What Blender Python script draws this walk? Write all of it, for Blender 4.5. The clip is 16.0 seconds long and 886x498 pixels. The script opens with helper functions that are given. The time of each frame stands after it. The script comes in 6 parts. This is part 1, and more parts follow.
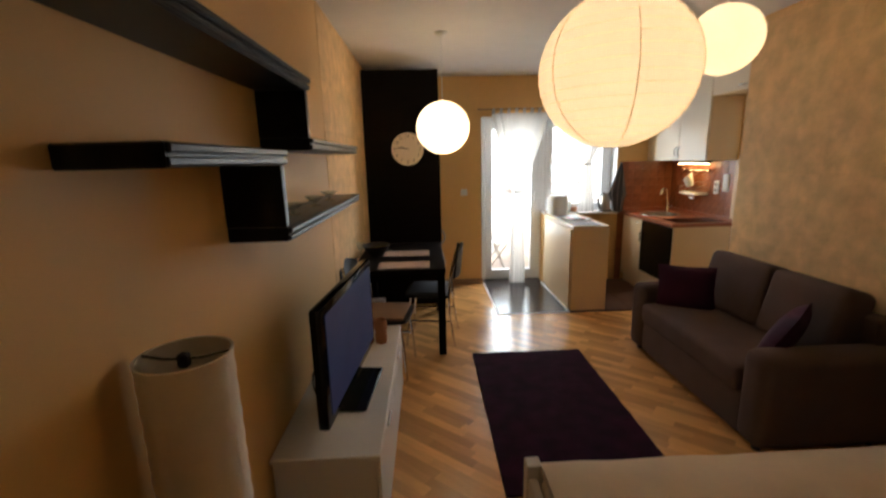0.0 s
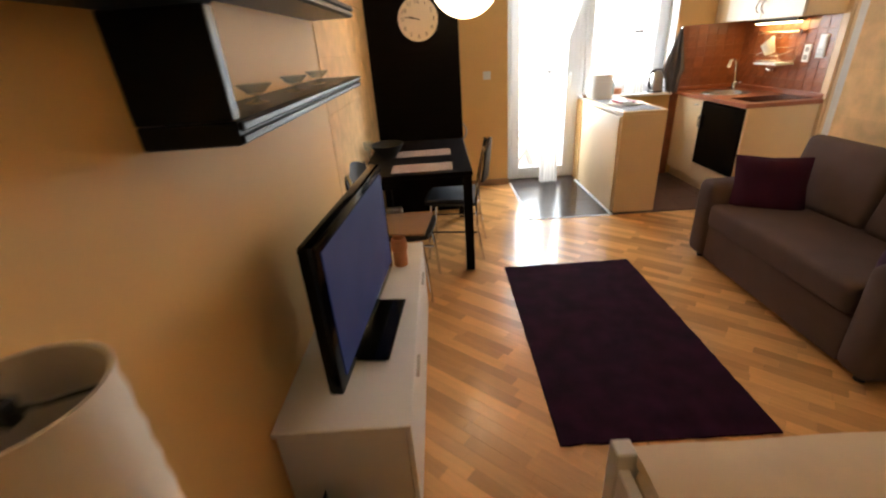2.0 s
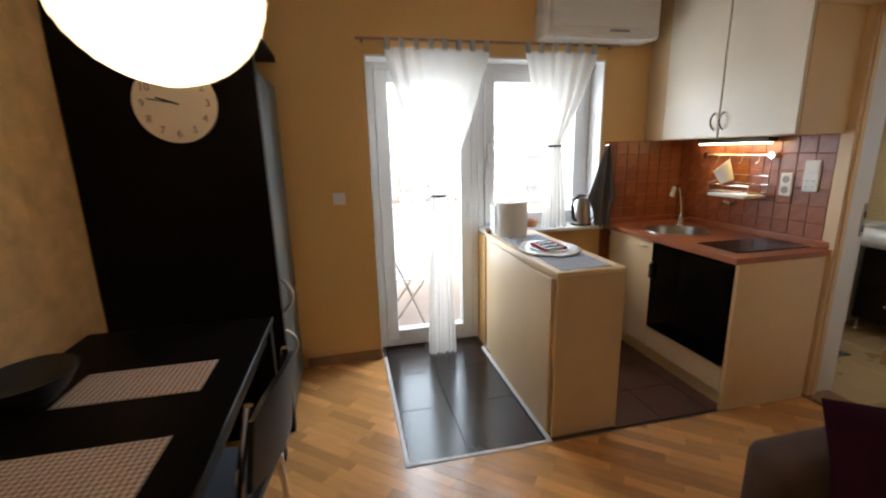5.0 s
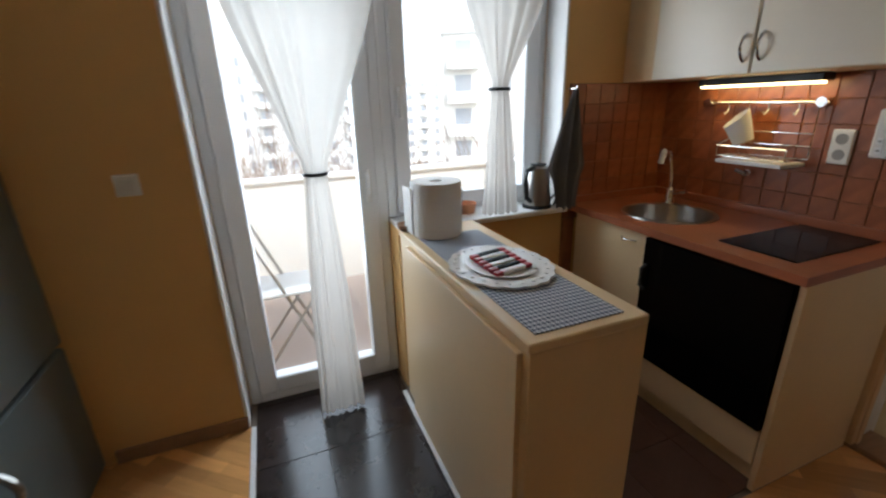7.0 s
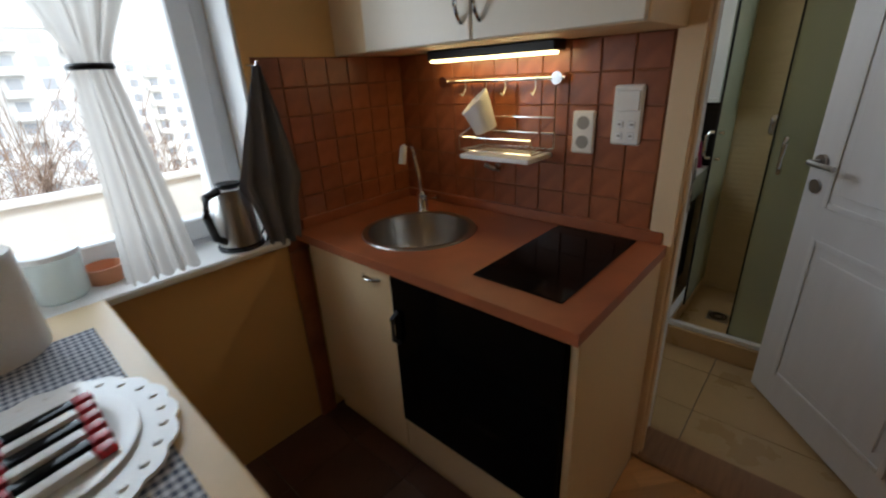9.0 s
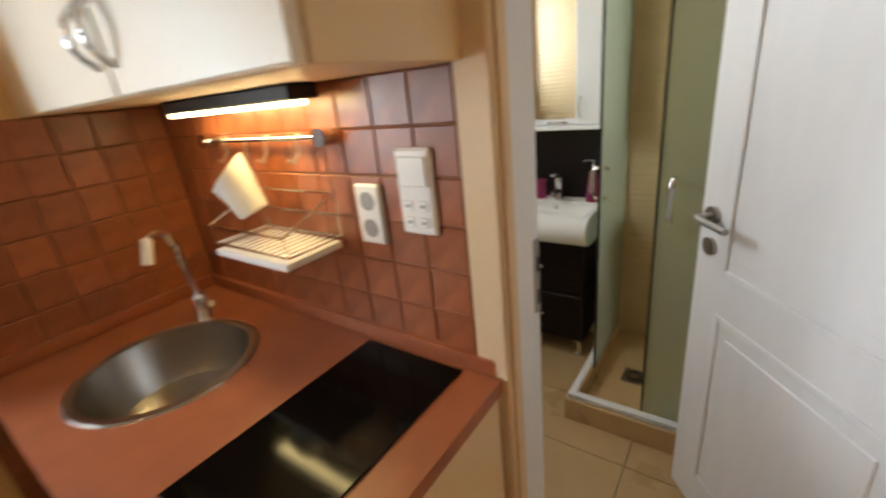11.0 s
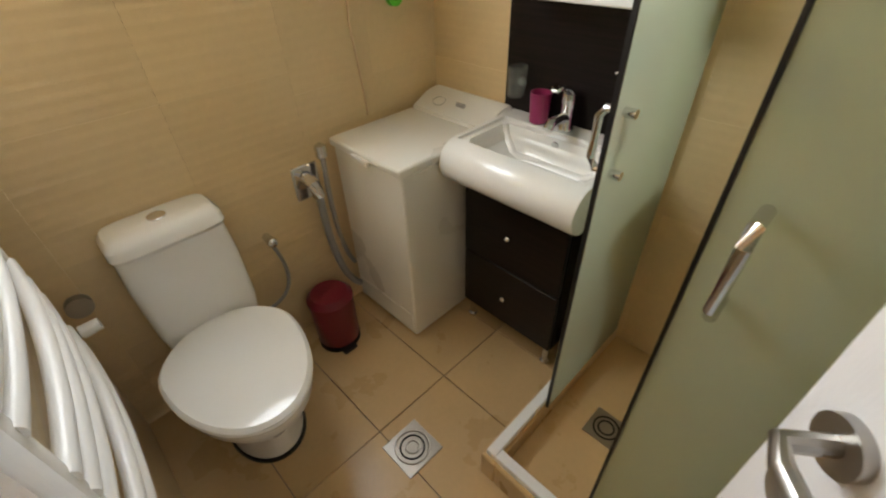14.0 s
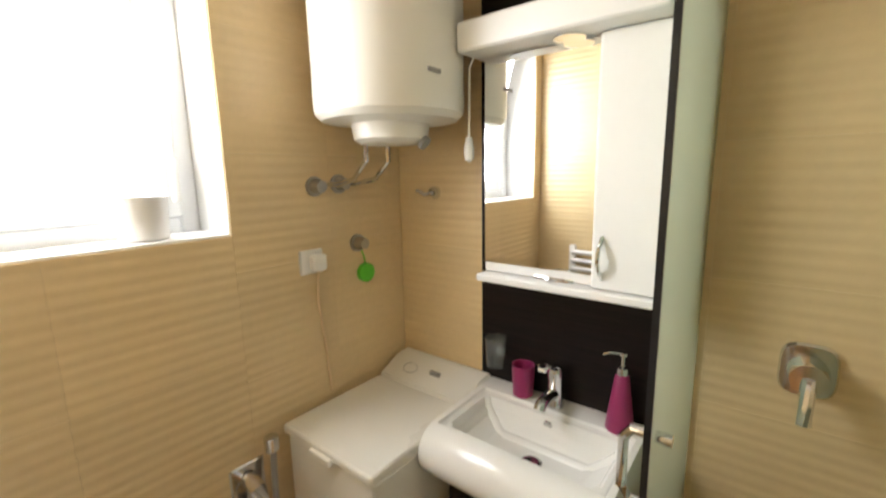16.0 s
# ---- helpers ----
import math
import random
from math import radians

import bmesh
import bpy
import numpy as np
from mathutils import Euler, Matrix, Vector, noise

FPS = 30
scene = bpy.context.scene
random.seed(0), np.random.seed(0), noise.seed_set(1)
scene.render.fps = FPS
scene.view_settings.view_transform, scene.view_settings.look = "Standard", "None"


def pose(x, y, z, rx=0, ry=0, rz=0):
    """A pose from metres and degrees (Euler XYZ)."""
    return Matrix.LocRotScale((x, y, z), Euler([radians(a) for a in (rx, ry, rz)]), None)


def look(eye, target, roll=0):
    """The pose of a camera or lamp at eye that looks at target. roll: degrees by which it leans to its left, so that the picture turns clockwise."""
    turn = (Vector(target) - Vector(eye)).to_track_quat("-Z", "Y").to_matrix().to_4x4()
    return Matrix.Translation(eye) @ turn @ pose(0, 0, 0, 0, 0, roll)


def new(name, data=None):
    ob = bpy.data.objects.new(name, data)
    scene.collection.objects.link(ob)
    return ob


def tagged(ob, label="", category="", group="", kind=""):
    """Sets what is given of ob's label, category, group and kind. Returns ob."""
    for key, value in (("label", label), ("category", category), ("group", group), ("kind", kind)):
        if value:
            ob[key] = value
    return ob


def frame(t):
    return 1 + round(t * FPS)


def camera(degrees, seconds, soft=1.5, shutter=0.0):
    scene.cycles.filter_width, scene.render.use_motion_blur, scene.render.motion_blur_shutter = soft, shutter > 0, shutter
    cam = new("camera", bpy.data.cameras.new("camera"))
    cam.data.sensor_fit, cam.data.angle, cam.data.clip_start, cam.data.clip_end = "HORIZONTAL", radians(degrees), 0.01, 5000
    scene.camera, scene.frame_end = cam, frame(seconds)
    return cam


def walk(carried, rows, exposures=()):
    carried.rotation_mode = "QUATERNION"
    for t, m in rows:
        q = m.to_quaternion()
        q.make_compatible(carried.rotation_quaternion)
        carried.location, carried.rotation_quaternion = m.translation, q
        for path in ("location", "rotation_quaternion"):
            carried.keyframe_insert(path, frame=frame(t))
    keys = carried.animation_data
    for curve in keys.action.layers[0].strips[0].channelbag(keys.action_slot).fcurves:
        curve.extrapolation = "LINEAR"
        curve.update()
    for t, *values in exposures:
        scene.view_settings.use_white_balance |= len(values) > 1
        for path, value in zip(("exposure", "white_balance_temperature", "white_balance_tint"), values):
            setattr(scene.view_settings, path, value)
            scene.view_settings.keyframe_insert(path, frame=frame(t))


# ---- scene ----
cam = camera(92.4, 16.0, soft=2.1, shutter=0.5)
PATH = [
    (0, (0.748, 0.943, 1.569), (0.812, 2.9, 1.158), -1.4),
    (0.5, (0.761, 0.964, 1.541), (0.707, 2.864, 0.92), -2.3),
    (1, (0.759, 1.007, 1.511), (0.66, 2.857, 0.757), -2.8),
    (1.5, (0.716, 1.215, 1.475), (0.622, 3.049, 0.684), -2.3),
    (2, (0.682, 1.471, 1.472), (0.655, 3.277, 0.612), -4.2),
    (2.5, (0.734, 1.759, 1.469), (0.91, 3.608, 0.728), -2.9),
    (3, (0.812, 2.055, 1.497), (1.036, 3.941, 0.87), -2.1),
    (3.5, (0.867, 2.415, 1.509), (1.238, 4.313, 0.999), -2.7),
    (3.7, (0.896, 2.542, 1.513), (1.288, 4.441, 1.024), -2.7),
    (5.8, (1.47, 3.764, 1.426), (1.873, 5.674, 0.987), -0.2),
    (6, (1.512, 3.874, 1.445), (1.885, 5.776, 0.949), 1.0),
    (6.5, (1.609, 4.128, 1.427), (2.074, 5.981, 0.836), 1.1),
    (7, (1.685, 4.337, 1.423), (2.383, 6.095, 0.773), -1.6),
    (7.5, (1.827, 4.472, 1.411), (2.639, 6.167, 0.728), -2.2),
    (8, (2.067, 4.58, 1.413), (3.059, 6.155, 0.682), 1.0),
    (8.5, (2.275, 4.682, 1.416), (3.485, 6.066, 0.63), -0.7),
    (8.7, (2.329, 4.72, 1.41), (3.651, 6.007, 0.638), -2.3),
    (10.8, (3.074, 4.679, 1.466), (4.504, 5.896, 0.777), -5.3),
    (11, (3.149, 4.674, 1.462), (4.643, 5.797, 0.749), -6.4),
    (11.5, (3.384, 4.678, 1.453), (4.985, 5.63, 0.725), -5.9),
    (12, (3.599, 4.677, 1.444), (5.229, 5.522, 0.649), -4.8),
    (12.5, (3.817, 4.726, 1.446), (5.379, 5.652, 0.607), -4.4),
    (13, (3.95, 4.778, 1.429), (5.348, 5.783, 0.412), -1.5),
    (13.5, (4.101, 4.803, 1.406), (5.278, 5.928, 0.245), -1.7),
    (14, (4.146, 4.83, 1.384), (5.231, 5.965, 0.146), -2.0),
    (14.4, (4.165, 4.891, 1.388), (5.213, 6.1, 0.189), -6.0),
    (14.5, (4.194, 4.913, 1.387), (5.298, 6.123, 0.239), -3.8),
    (15, (4.231, 4.964, 1.417), (5.51, 6.182, 0.479), -2.9),
    (15.5, (4.249, 5.012, 1.469), (5.674, 6.288, 0.886), -1.3),
    (16, (4.251, 5.032, 1.505), (5.79, 6.259, 1.15), -1.1),
]
walk(cam, [(t, look(eye, target, roll)) for t, eye, target, roll in PATH], [(0, 2.6, 6500, 10), (0.5, 2.7, 6700, 12), (1.0, 3.05, 6800, 12), (1.5, 3.4, 6700, 12), (2.0, 3.5, 6600, 12), (2.5, 3.4, 6500, 11), (3.5, 3.2, 6300, 10), (6, 2.0, 6100, 11), (7, 1.7, 6000, 10), (8.5, 1.45, 5900, 9), (10.8, 2.9, 6400, 10), (12, 3.2, 5900, 7), (12.5, 2.92, 5800, 6), (13.0, 3.1, 6000, 7), (14.0, 3.4, 6600, 10), (15, 3.9, 6600, 10), (16, 3.6, 6700, 12)])

# ---------------------------------------------------------------- world and light
world = bpy.data.worlds.new("overcast_sky")
scene.world = world
world.use_nodes = True
_wn = world.node_tree.nodes
_bg = _wn["Background"]
_sky = _wn.new("ShaderNodeTexSky")
_sky.sky_type = "NISHITA"
_sky.sun_disc = False
_sky.sun_elevation = radians(38)
_sky.sun_rotation = radians(160)
_sky.air_density = 1.0
_sky.dust_density = 1.5
_hsv = _wn.new("ShaderNodeHueSaturation")
_hsv.inputs["Saturation"].default_value = 0.25
world.node_tree.links.new(_sky.outputs[0], _hsv.inputs["Color"])
world.node_tree.links.new(_hsv.outputs[0], _bg.inputs["Color"])
_bg.inputs["Strength"].default_value = 0.15


def lamp(name, kind, m, power, color, **kw):
    d = bpy.data.lights.new(name, kind)
    d.energy, d.color = power, color
    for k, v in kw.items():
        if k == "size":
            d.shape = "RECTANGLE"
            d.size, d.size_y = v
        if k == "radius":
            d.shadow_soft_size = v
        if k == "angle":
            d.angle = radians(v)
    o = new(name, d)
    o.matrix_basis = m
    return o


lamp("sun", "SUN", look((0, 0, 20), (-4, 10, 0)), 1.4, (1, 0.97, 0.93), angle=14)
lamp("balcony_daylight", "AREA", look((2.1, 6.62, 1.35), (2.05, 4.0, 0.8)), 9.5, (0.86, 0.94, 1.0), size=(1.25, 1.7))
lamp("bath_daylight", "AREA", look((4.43, 6.34, 1.75), (4.6, 4.0, 1.1)), 1.7, (0.92, 0.97, 1.0), size=(0.6, 0.7))
WARM = (1.0, 0.73, 0.43)

# ---------------------------------------------------------------- materials


def mat(name, color, rough=0.5, metal=0.0, vary=0.08, scale=6.0, bump=0.0, bscale=60.0, spec=0.5, tint=0.0, coat=0.0, stretch=(1, 1, 1), turn=0):
    """A surface with stains at one scale and grain at another; tint: how far pieces differ from one another."""
    m = bpy.data.materials.new(name)
    m.use_nodes = True
    nt = m.node_tree
    n, l = nt.nodes, nt.links
    b = n["Principled BSDF"]
    b.inputs["Metallic"].default_value = metal
    b.inputs["Specular IOR Level"].default_value = spec
    b.inputs["Coat Weight"].default_value = coat
    b.inputs["Coat Roughness"].default_value = 0.12
    co = n.new("ShaderNodeTexCoord")
    mp = n.new("ShaderNodeMapping")
    mp.inputs["Scale"].default_value = stretch
    rot = n.new("ShaderNodeMapping")
    rot.inputs["Rotation"].default_value = (0, 0, radians(turn))
    l.new(co.outputs["Object"], rot.inputs["Vector"])
    l.new(rot.outputs[0], mp.inputs["Vector"])
    big = n.new("ShaderNodeTexNoise")
    big.inputs["Scale"].default_value = scale
    big.inputs["Detail"].default_value = 5
    l.new(mp.outputs[0], big.inputs["Vector"])
    fine = n.new("ShaderNodeTexNoise")
    fine.inputs["Scale"].default_value = bscale
    fine.inputs["Detail"].default_value = 4
    l.new(mp.outputs[0], fine.inputs["Vector"])
    mix = n.new("ShaderNodeMath")
    mix.operation = "MULTIPLY_ADD"
    l.new(fine.outputs["Fac"], mix.inputs[0])
    mix.inputs[1].default_value = 0.35
    l.new(big.outputs["Fac"], mix.inputs[2])
    ramp = n.new("ShaderNodeValToRGB")
    ramp.color_ramp.elements[0].position = 0.35
    ramp.color_ramp.elements[1].position = 1.0
    ramp.color_ramp.elements[0].color = (*[c * (1 - vary * 1.6) for c in color], 1)
    ramp.color_ramp.elements[1].color = (*[min(1, c * (1 + vary * 1.6)) for c in color], 1)
    l.new(mix.outputs[0], ramp.inputs["Fac"])
    out = ramp.outputs["Color"]
    if tint:
        info = n.new("ShaderNodeObjectInfo")
        mr = n.new("ShaderNodeMapRange")
        mr.inputs["To Min"].default_value = 1 - tint
        mr.inputs["To Max"].default_value = 1 + tint * 0.6
        l.new(info.outputs["Random"], mr.inputs["Value"])
        hs = n.new("ShaderNodeHueSaturation")
        l.new(mr.outputs[0], hs.inputs["Value"])
        l.new(out, hs.inputs["Color"])
        out = hs.outputs["Color"]
    l.new(out, b.inputs["Base Color"])
    rr = n.new("ShaderNodeMapRange")
    rr.inputs["To Min"].default_value = max(0.02, rough * 0.9)
    rr.inputs["To Max"].default_value = min(1, rough * 1.1)
    l.new(big.outputs["Fac"], rr.inputs["Value"])
    l.new(rr.outputs[0], b.inputs["Roughness"])
    if bump:
        bp = n.new("ShaderNodeBump")
        bp.inputs["Strength"].default_value = bump
        bp.inputs["Distance"].default_value = 0.004
        l.new(fine.outputs["Fac"], bp.inputs["Height"])
        l.new(bp.outputs[0], b.inputs["Normal"])
    return m


def glow(name, color, power, texture=0.0):
    m = mat(name, (0.85, 0.8, 0.7), 0.7, bump=0.1)
    b = m.node_tree.nodes["Principled BSDF"]
    b.inputs["Emission Color"].default_value = (*color, 1)
    b.inputs["Emission Strength"].default_value = power
    return m


def clear(name, color=(1, 1, 1), rough=0.0, back=0.5, gloss=0.03):
    """Thin glass: mostly see-through, with a gloss on it."""
    m = bpy.data.materials.new(name)
    m.use_nodes = True
    n, l = m.node_tree.nodes, m.node_tree.links
    n.remove(n["Principled BSDF"])
    tr = n.new("ShaderNodeBsdfTransparent")
    tr.inputs["Color"].default_value = (*color, 1)
    gl = n.new("ShaderNodeBsdfGlossy")
    gl.inputs["Roughness"].default_value = gloss
    df = n.new("ShaderNodeBsdfTranslucent")
    df.inputs["Color"].default_value = (*color, 1)
    d2 = n.new("ShaderNodeBsdfDiffuse")
    d2.inputs["Color"].default_value = (*color, 1)
    a = n.new("ShaderNodeMixShader")
    a.inputs[0].default_value = back
    l.new(df.outputs[0], a.inputs[1])
    l.new(d2.outputs[0], a.inputs[2])
    c = n.new("ShaderNodeMixShader")
    c.inputs[0].default_value = rough
    l.new(tr.outputs[0], c.inputs[1])
    l.new(a.outputs[0], c.inputs[2])
    lw = n.new("ShaderNodeLayerWeight")
    pw = n.new("ShaderNodeMath")
    pw.operation = "POWER"
    pw.inputs[1].default_value = 4.0
    l.new(lw.outputs["Facing"], pw.inputs[0])
    fr = n.new("ShaderNodeMath")
    fr.operation = "MULTIPLY_ADD"
    fr.inputs[1].default_value = 0.6
    fr.inputs[2].default_value = 0.035
    l.new(pw.outputs[0], fr.inputs[0])
    e = n.new("ShaderNodeMixShader")
    l.new(fr.outputs[0], e.inputs[0])
    l.new(c.outputs[0], e.inputs[1])
    l.new(gl.outputs[0], e.inputs[2])
    l.new(e.outputs[0], n["Material Output"].inputs["Surface"])
    return m


def thin_paper(name, color):
    """Paper that glows by the bulb behind it."""
    m = mat(name, color, 0.9, bump=0.3, bscale=50)
    n, l = m.node_tree.nodes, m.node_tree.links
    tl = n.new("ShaderNodeBsdfTranslucent")
    tl.inputs["Color"].default_value = (*color, 1)
    mx = n.new("ShaderNodeMixShader")
    mx.inputs[0].default_value = 0.75
    l.new(n["Principled BSDF"].outputs[0], mx.inputs[1])
    l.new(tl.outputs[0], mx.inputs[2])
    l.new(mx.outputs[0], n["Material Output"].inputs["Surface"])
    return m


def checks(name, c1, c2, sx, sy):
    m = mat(name, c1, 0.8, bump=0.3, bscale=400)
    n, l = m.node_tree.nodes, m.node_tree.links
    b = n["Principled BSDF"]
    co = n.new("ShaderNodeTexCoord")
    sep = n.new("ShaderNodeSeparateXYZ")
    l.new(co.outputs["Object"], sep.inputs[0])
    acc = None
    for ax, s in (("X", sx), ("Y", sy)):
        if not s:
            continue
        d = n.new("ShaderNodeMath")
        d.operation = "DIVIDE"
        d.inputs[1].default_value = s
        l.new(sep.outputs[ax], d.inputs[0])
        fr = n.new("ShaderNodeMath")
        fr.operation = "FRACT"
        l.new(d.outputs[0], fr.inputs[0])
        g = n.new("ShaderNodeMath")
        g.operation = "GREATER_THAN"
        g.inputs[1].default_value = 0.5
        l.new(fr.outputs[0], g.inputs[0])
        if acc is None:
            acc = g.outputs[0]
        else:
            av = n.new("ShaderNodeMath")
            av.operation = "ADD"
            l.new(acc, av.inputs[0])
            l.new(g.outputs[0], av.inputs[1])
            hf = n.new("ShaderNodeMath")
            hf.operation = "MULTIPLY"
            hf.inputs[1].default_value = 0.5
            l.new(av.outputs[0], hf.inputs[0])
            acc = hf.outputs[0]
    mx = n.new("ShaderNodeMix")
    mx.data_type = "RGBA"
    l.new(acc, mx.inputs[0])
    mx.inputs[6].default_value = (*c1, 1)
    mx.inputs[7].default_value = (*c2, 1)
    l.new(mx.outputs[2], b.inputs["Base Color"])
    return m


def ribbed(name, color, period, rough=0.3):
    """Glazed tile with soft horizontal ripples."""
    m = mat(name, color, rough, vary=0.05, scale=3, tint=0.03)
    n, l = m.node_tree.nodes, m.node_tree.links
    b = n["Principled BSDF"]
    co = n.new("ShaderNodeTexCoord")
    mp = n.new("ShaderNodeMapping")
    mp.inputs["Scale"].default_value = (0.05, 0.05, 1.0)
    l.new(co.outputs["Object"], mp.inputs["Vector"])
    w = n.new("ShaderNodeTexWave")
    w.wave_type, w.bands_direction = "BANDS", "Z"
    w.inputs["Scale"].default_value = 0.314 / period
    w.inputs["Distortion"].default_value = 1.2
    w.inputs["Detail"].default_value = 1.0
    w.inputs["Detail Scale"].default_value = 3.0
    l.new(mp.outputs[0], w.inputs["Vector"])
    bp = n.new("ShaderNodeBump")
    bp.inputs["Strength"].default_value = 0.24
    bp.inputs["Distance"].default_value = 0.005
    l.new(w.outputs["Fac"], bp.inputs["Height"])
    l.new(bp.outputs[0], b.inputs["Normal"])
    return m


YELLOW = mat("yellow_paint", (0.80, 0.50, 0.19), 0.62, vary=0.03, scale=2, bump=0.12, bscale=180)
CEILP = mat("ceiling_paint", (0.82, 0.79, 0.74), 0.85, vary=0.02, bump=0.08, bscale=150)
STONE = mat("stone_plaster", (0.80, 0.53, 0.25), 0.75, vary=0.14, scale=9, bump=0.6, bscale=20, tint=0.07)
JOINT = mat("plaster_joint", (0.50, 0.34, 0.18), 0.9)
WENGE = mat("wenge_laminate", (0.0045, 0.0028, 0.0024), 0.42, vary=0.3, scale=3, bump=0.1, bscale=120, stretch=(1, 1, 12), spec=0.08)
WENGEH = mat("wenge_horizontal_grain", (0.008, 0.0045, 0.004), 0.36, vary=0.55, scale=4, bump=0.12, bscale=30, stretch=(0.6, 0.6, 22), spec=0.25)
BLUEBLACK = mat("black_stained_wood", (0.005, 0.005, 0.007), 0.34, vary=0.2, scale=4, bump=0.1, bscale=90, stretch=(1, 8, 1), spec=0.2)
CREAM = mat("cream_laminate", (0.80, 0.60, 0.35), 0.4, vary=0.03, scale=3)
DOORC = mat("ivory_laminate", (0.84, 0.75, 0.61), 0.36, vary=0.02, scale=3)
WHITE = mat("white_lacquer", (0.83, 0.82, 0.80), 0.35, vary=0.02, scale=3)
DOORW = mat("white_door_paint", (0.84, 0.84, 0.85), 0.38, vary=0.02, scale=4, bump=0.12, bscale=60, stretch=(6, 6, 1))
PVC = mat("white_pvc", (0.86, 0.87, 0.88), 0.3, vary=0.015)
PARQ = mat("oak_parquet", (0.78, 0.41, 0.15), 0.24, vary=0.07, scale=5, bump=0.06, bscale=70, tint=0.30, stretch=(1.5, 14, 1), coat=0.35, turn=40)
DARKTILE = mat("dark_brown_tile", (0.028, 0.018, 0.016), 0.2, vary=0.2, scale=6, tint=0.1)
TILEGROUT = mat("beige_grout", (0.70, 0.55, 0.35), 0.9)
GROUT = mat("grey_grout", (0.22, 0.18, 0.15), 0.9)
BEIGEFLOOR = mat("beige_floor_tile", (0.58, 0.40, 0.20), 0.28, vary=0.06, scale=5, tint=0.04)
BROWNTILE = mat("brown_glazed_tile", (0.32, 0.10, 0.04), 0.3, vary=0.18, scale=14, bump=0.15, bscale=30, tint=0.16)
BROWNGROUT = mat("brown_grout", (0.30, 0.12, 0.06), 0.9)
COUNTER = mat("terracotta_worktop", (0.36, 0.115, 0.05), 0.38, vary=0.12, scale=9, bump=0.04, bscale=200)
SOFA = mat("taupe_fabric", (0.125, 0.083, 0.070), 0.9, vary=0.1, scale=5, bump=0.5, bscale=420, spec=0.2)
PURPLE = mat("purple_cloth", (0.050, 0.008, 0.030), 0.8, vary=0.2, scale=6, bump=0.4, bscale=260, spec=0.2)
RUGM = mat("aubergine_pile", (0.028, 0.005, 0.016), 0.95, vary=0.35, scale=9, bump=1.0, bscale=260, spec=0.1)
CLOCKF = mat("clock_dial", (0.80, 0.72, 0.62), 0.6, vary=0.03)
DIALINK = mat("dial_print", (0.16, 0.12, 0.10), 0.7)
LINEN = mat("cream_linen", (0.80, 0.64, 0.45), 0.85, vary=0.06, scale=6, bump=0.3, bscale=300)
CURT = clear("sheer_white_curtain", (0.60, 0.565, 0.52), rough=0.92, back=0.45, gloss=0.9)
CHROME = mat("chrome", (0.72, 0.72, 0.73), 0.12, 1.0, vary=0.03)
STEEL = mat("brushed_steel", (0.44, 0.42, 0.39), 0.3, 1.0, vary=0.06, bump=0.05, bscale=200)
CERAM = mat("white_ceramic", (0.86, 0.85, 0.82), 0.1, vary=0.01)
ENAMEL = mat("white_enamel", (0.82, 0.80, 0.74), 0.28, vary=0.006, scale=1.5)
BLACK = mat("black_gloss", (0.003, 0.003, 0.003), 0.10, vary=0.1, spec=0.13)
BLACKM = mat("black_plastic", (0.006, 0.006, 0.007), 0.45, vary=0.15)
# Faint blue emission stands in for the reflection on the dark screen.
SCREEN = glow("tv_screen", (0.03, 0.08, 0.36), 0.010)
for _e in [x for x in SCREEN.node_tree.nodes if x.type == "VALTORGB"]:
    for _c in _e.color_ramp.elements:
        _c.color = (0.012, 0.012, 0.016, 1)
PAPER = mat("rice_paper", (0.86, 0.79, 0.70), 0.8, vary=0.04, bump=0.25, bscale=40)
LANTERN = thin_paper("lit_rice_paper", (0.56, 0.525, 0.475))
GLOBE = thin_paper("lit_paper_globe", (0.95, 0.91, 0.84))
TUBE = glow("light_tube", (1.0, 0.76, 0.34), 2.2)
ROLL = mat("paper_towel", (0.84, 0.82, 0.78), 0.9, vary=0.02, bump=0.4, bscale=120)
PINK = mat("magenta_plastic", (0.30, 0.025, 0.11), 0.35, vary=0.08)
MAROON = mat("dark_red_lacquer", (0.17, 0.008, 0.022), 0.3, vary=0.08)
GREEN = mat("green_plastic", (0.12, 0.62, 0.05), 0.4)
GREY = mat("grey_cloth", (0.15, 0.148, 0.155), 0.9, vary=0.15, bump=0.4, bscale=300)
HOSE = mat("grey_hose", (0.30, 0.29, 0.28), 0.5)
CLAY = mat("terracotta", (0.52, 0.22, 0.11), 0.75, vary=0.12, scale=12)
WOODD = mat("bent_wood", (0.35, 0.20, 0.11), 0.5, vary=0.15, stretch=(1, 8, 1))
TAN = mat("tan_seat_fabric", (0.36, 0.22, 0.14), 0.85, vary=0.08, bump=0.3, bscale=250)
BEIGETRIM = mat("beige_painted_frame", (0.78, 0.58, 0.36), 0.45, vary=0.03)
FRIDGE = mat("silver_green_fridge", (0.13, 0.165, 0.17), 0.34, 0.4, vary=0.05)
TILEW = ribbed("ribbed_cream_tile", (0.73, 0.56, 0.32), 0.030)
MIRROR = mat("mirror_glass", (0.92, 0.92, 0.92), 0.01, 1.0, vary=0.0)
MIRROR.node_tree.nodes["Principled BSDF"].inputs["Roughness"].default_value = 0.01
for _l in list(MIRROR.node_tree.links):
    if _l.to_socket.name == "Roughness":
        MIRROR.node_tree.links.remove(_l)
PANE = clear("window_glass", (0.97, 0.99, 0.99))
FROST = clear("green_frosted_glass", (0.78, 0.84, 0.72), rough=0.50, gloss=0.12)
GLASS = clear("drinking_glass", (0.9, 0.93, 0.93), rough=0.06)
PLASTIC = clear("milky_plastic", (0.9, 0.92, 0.9), rough=0.5)
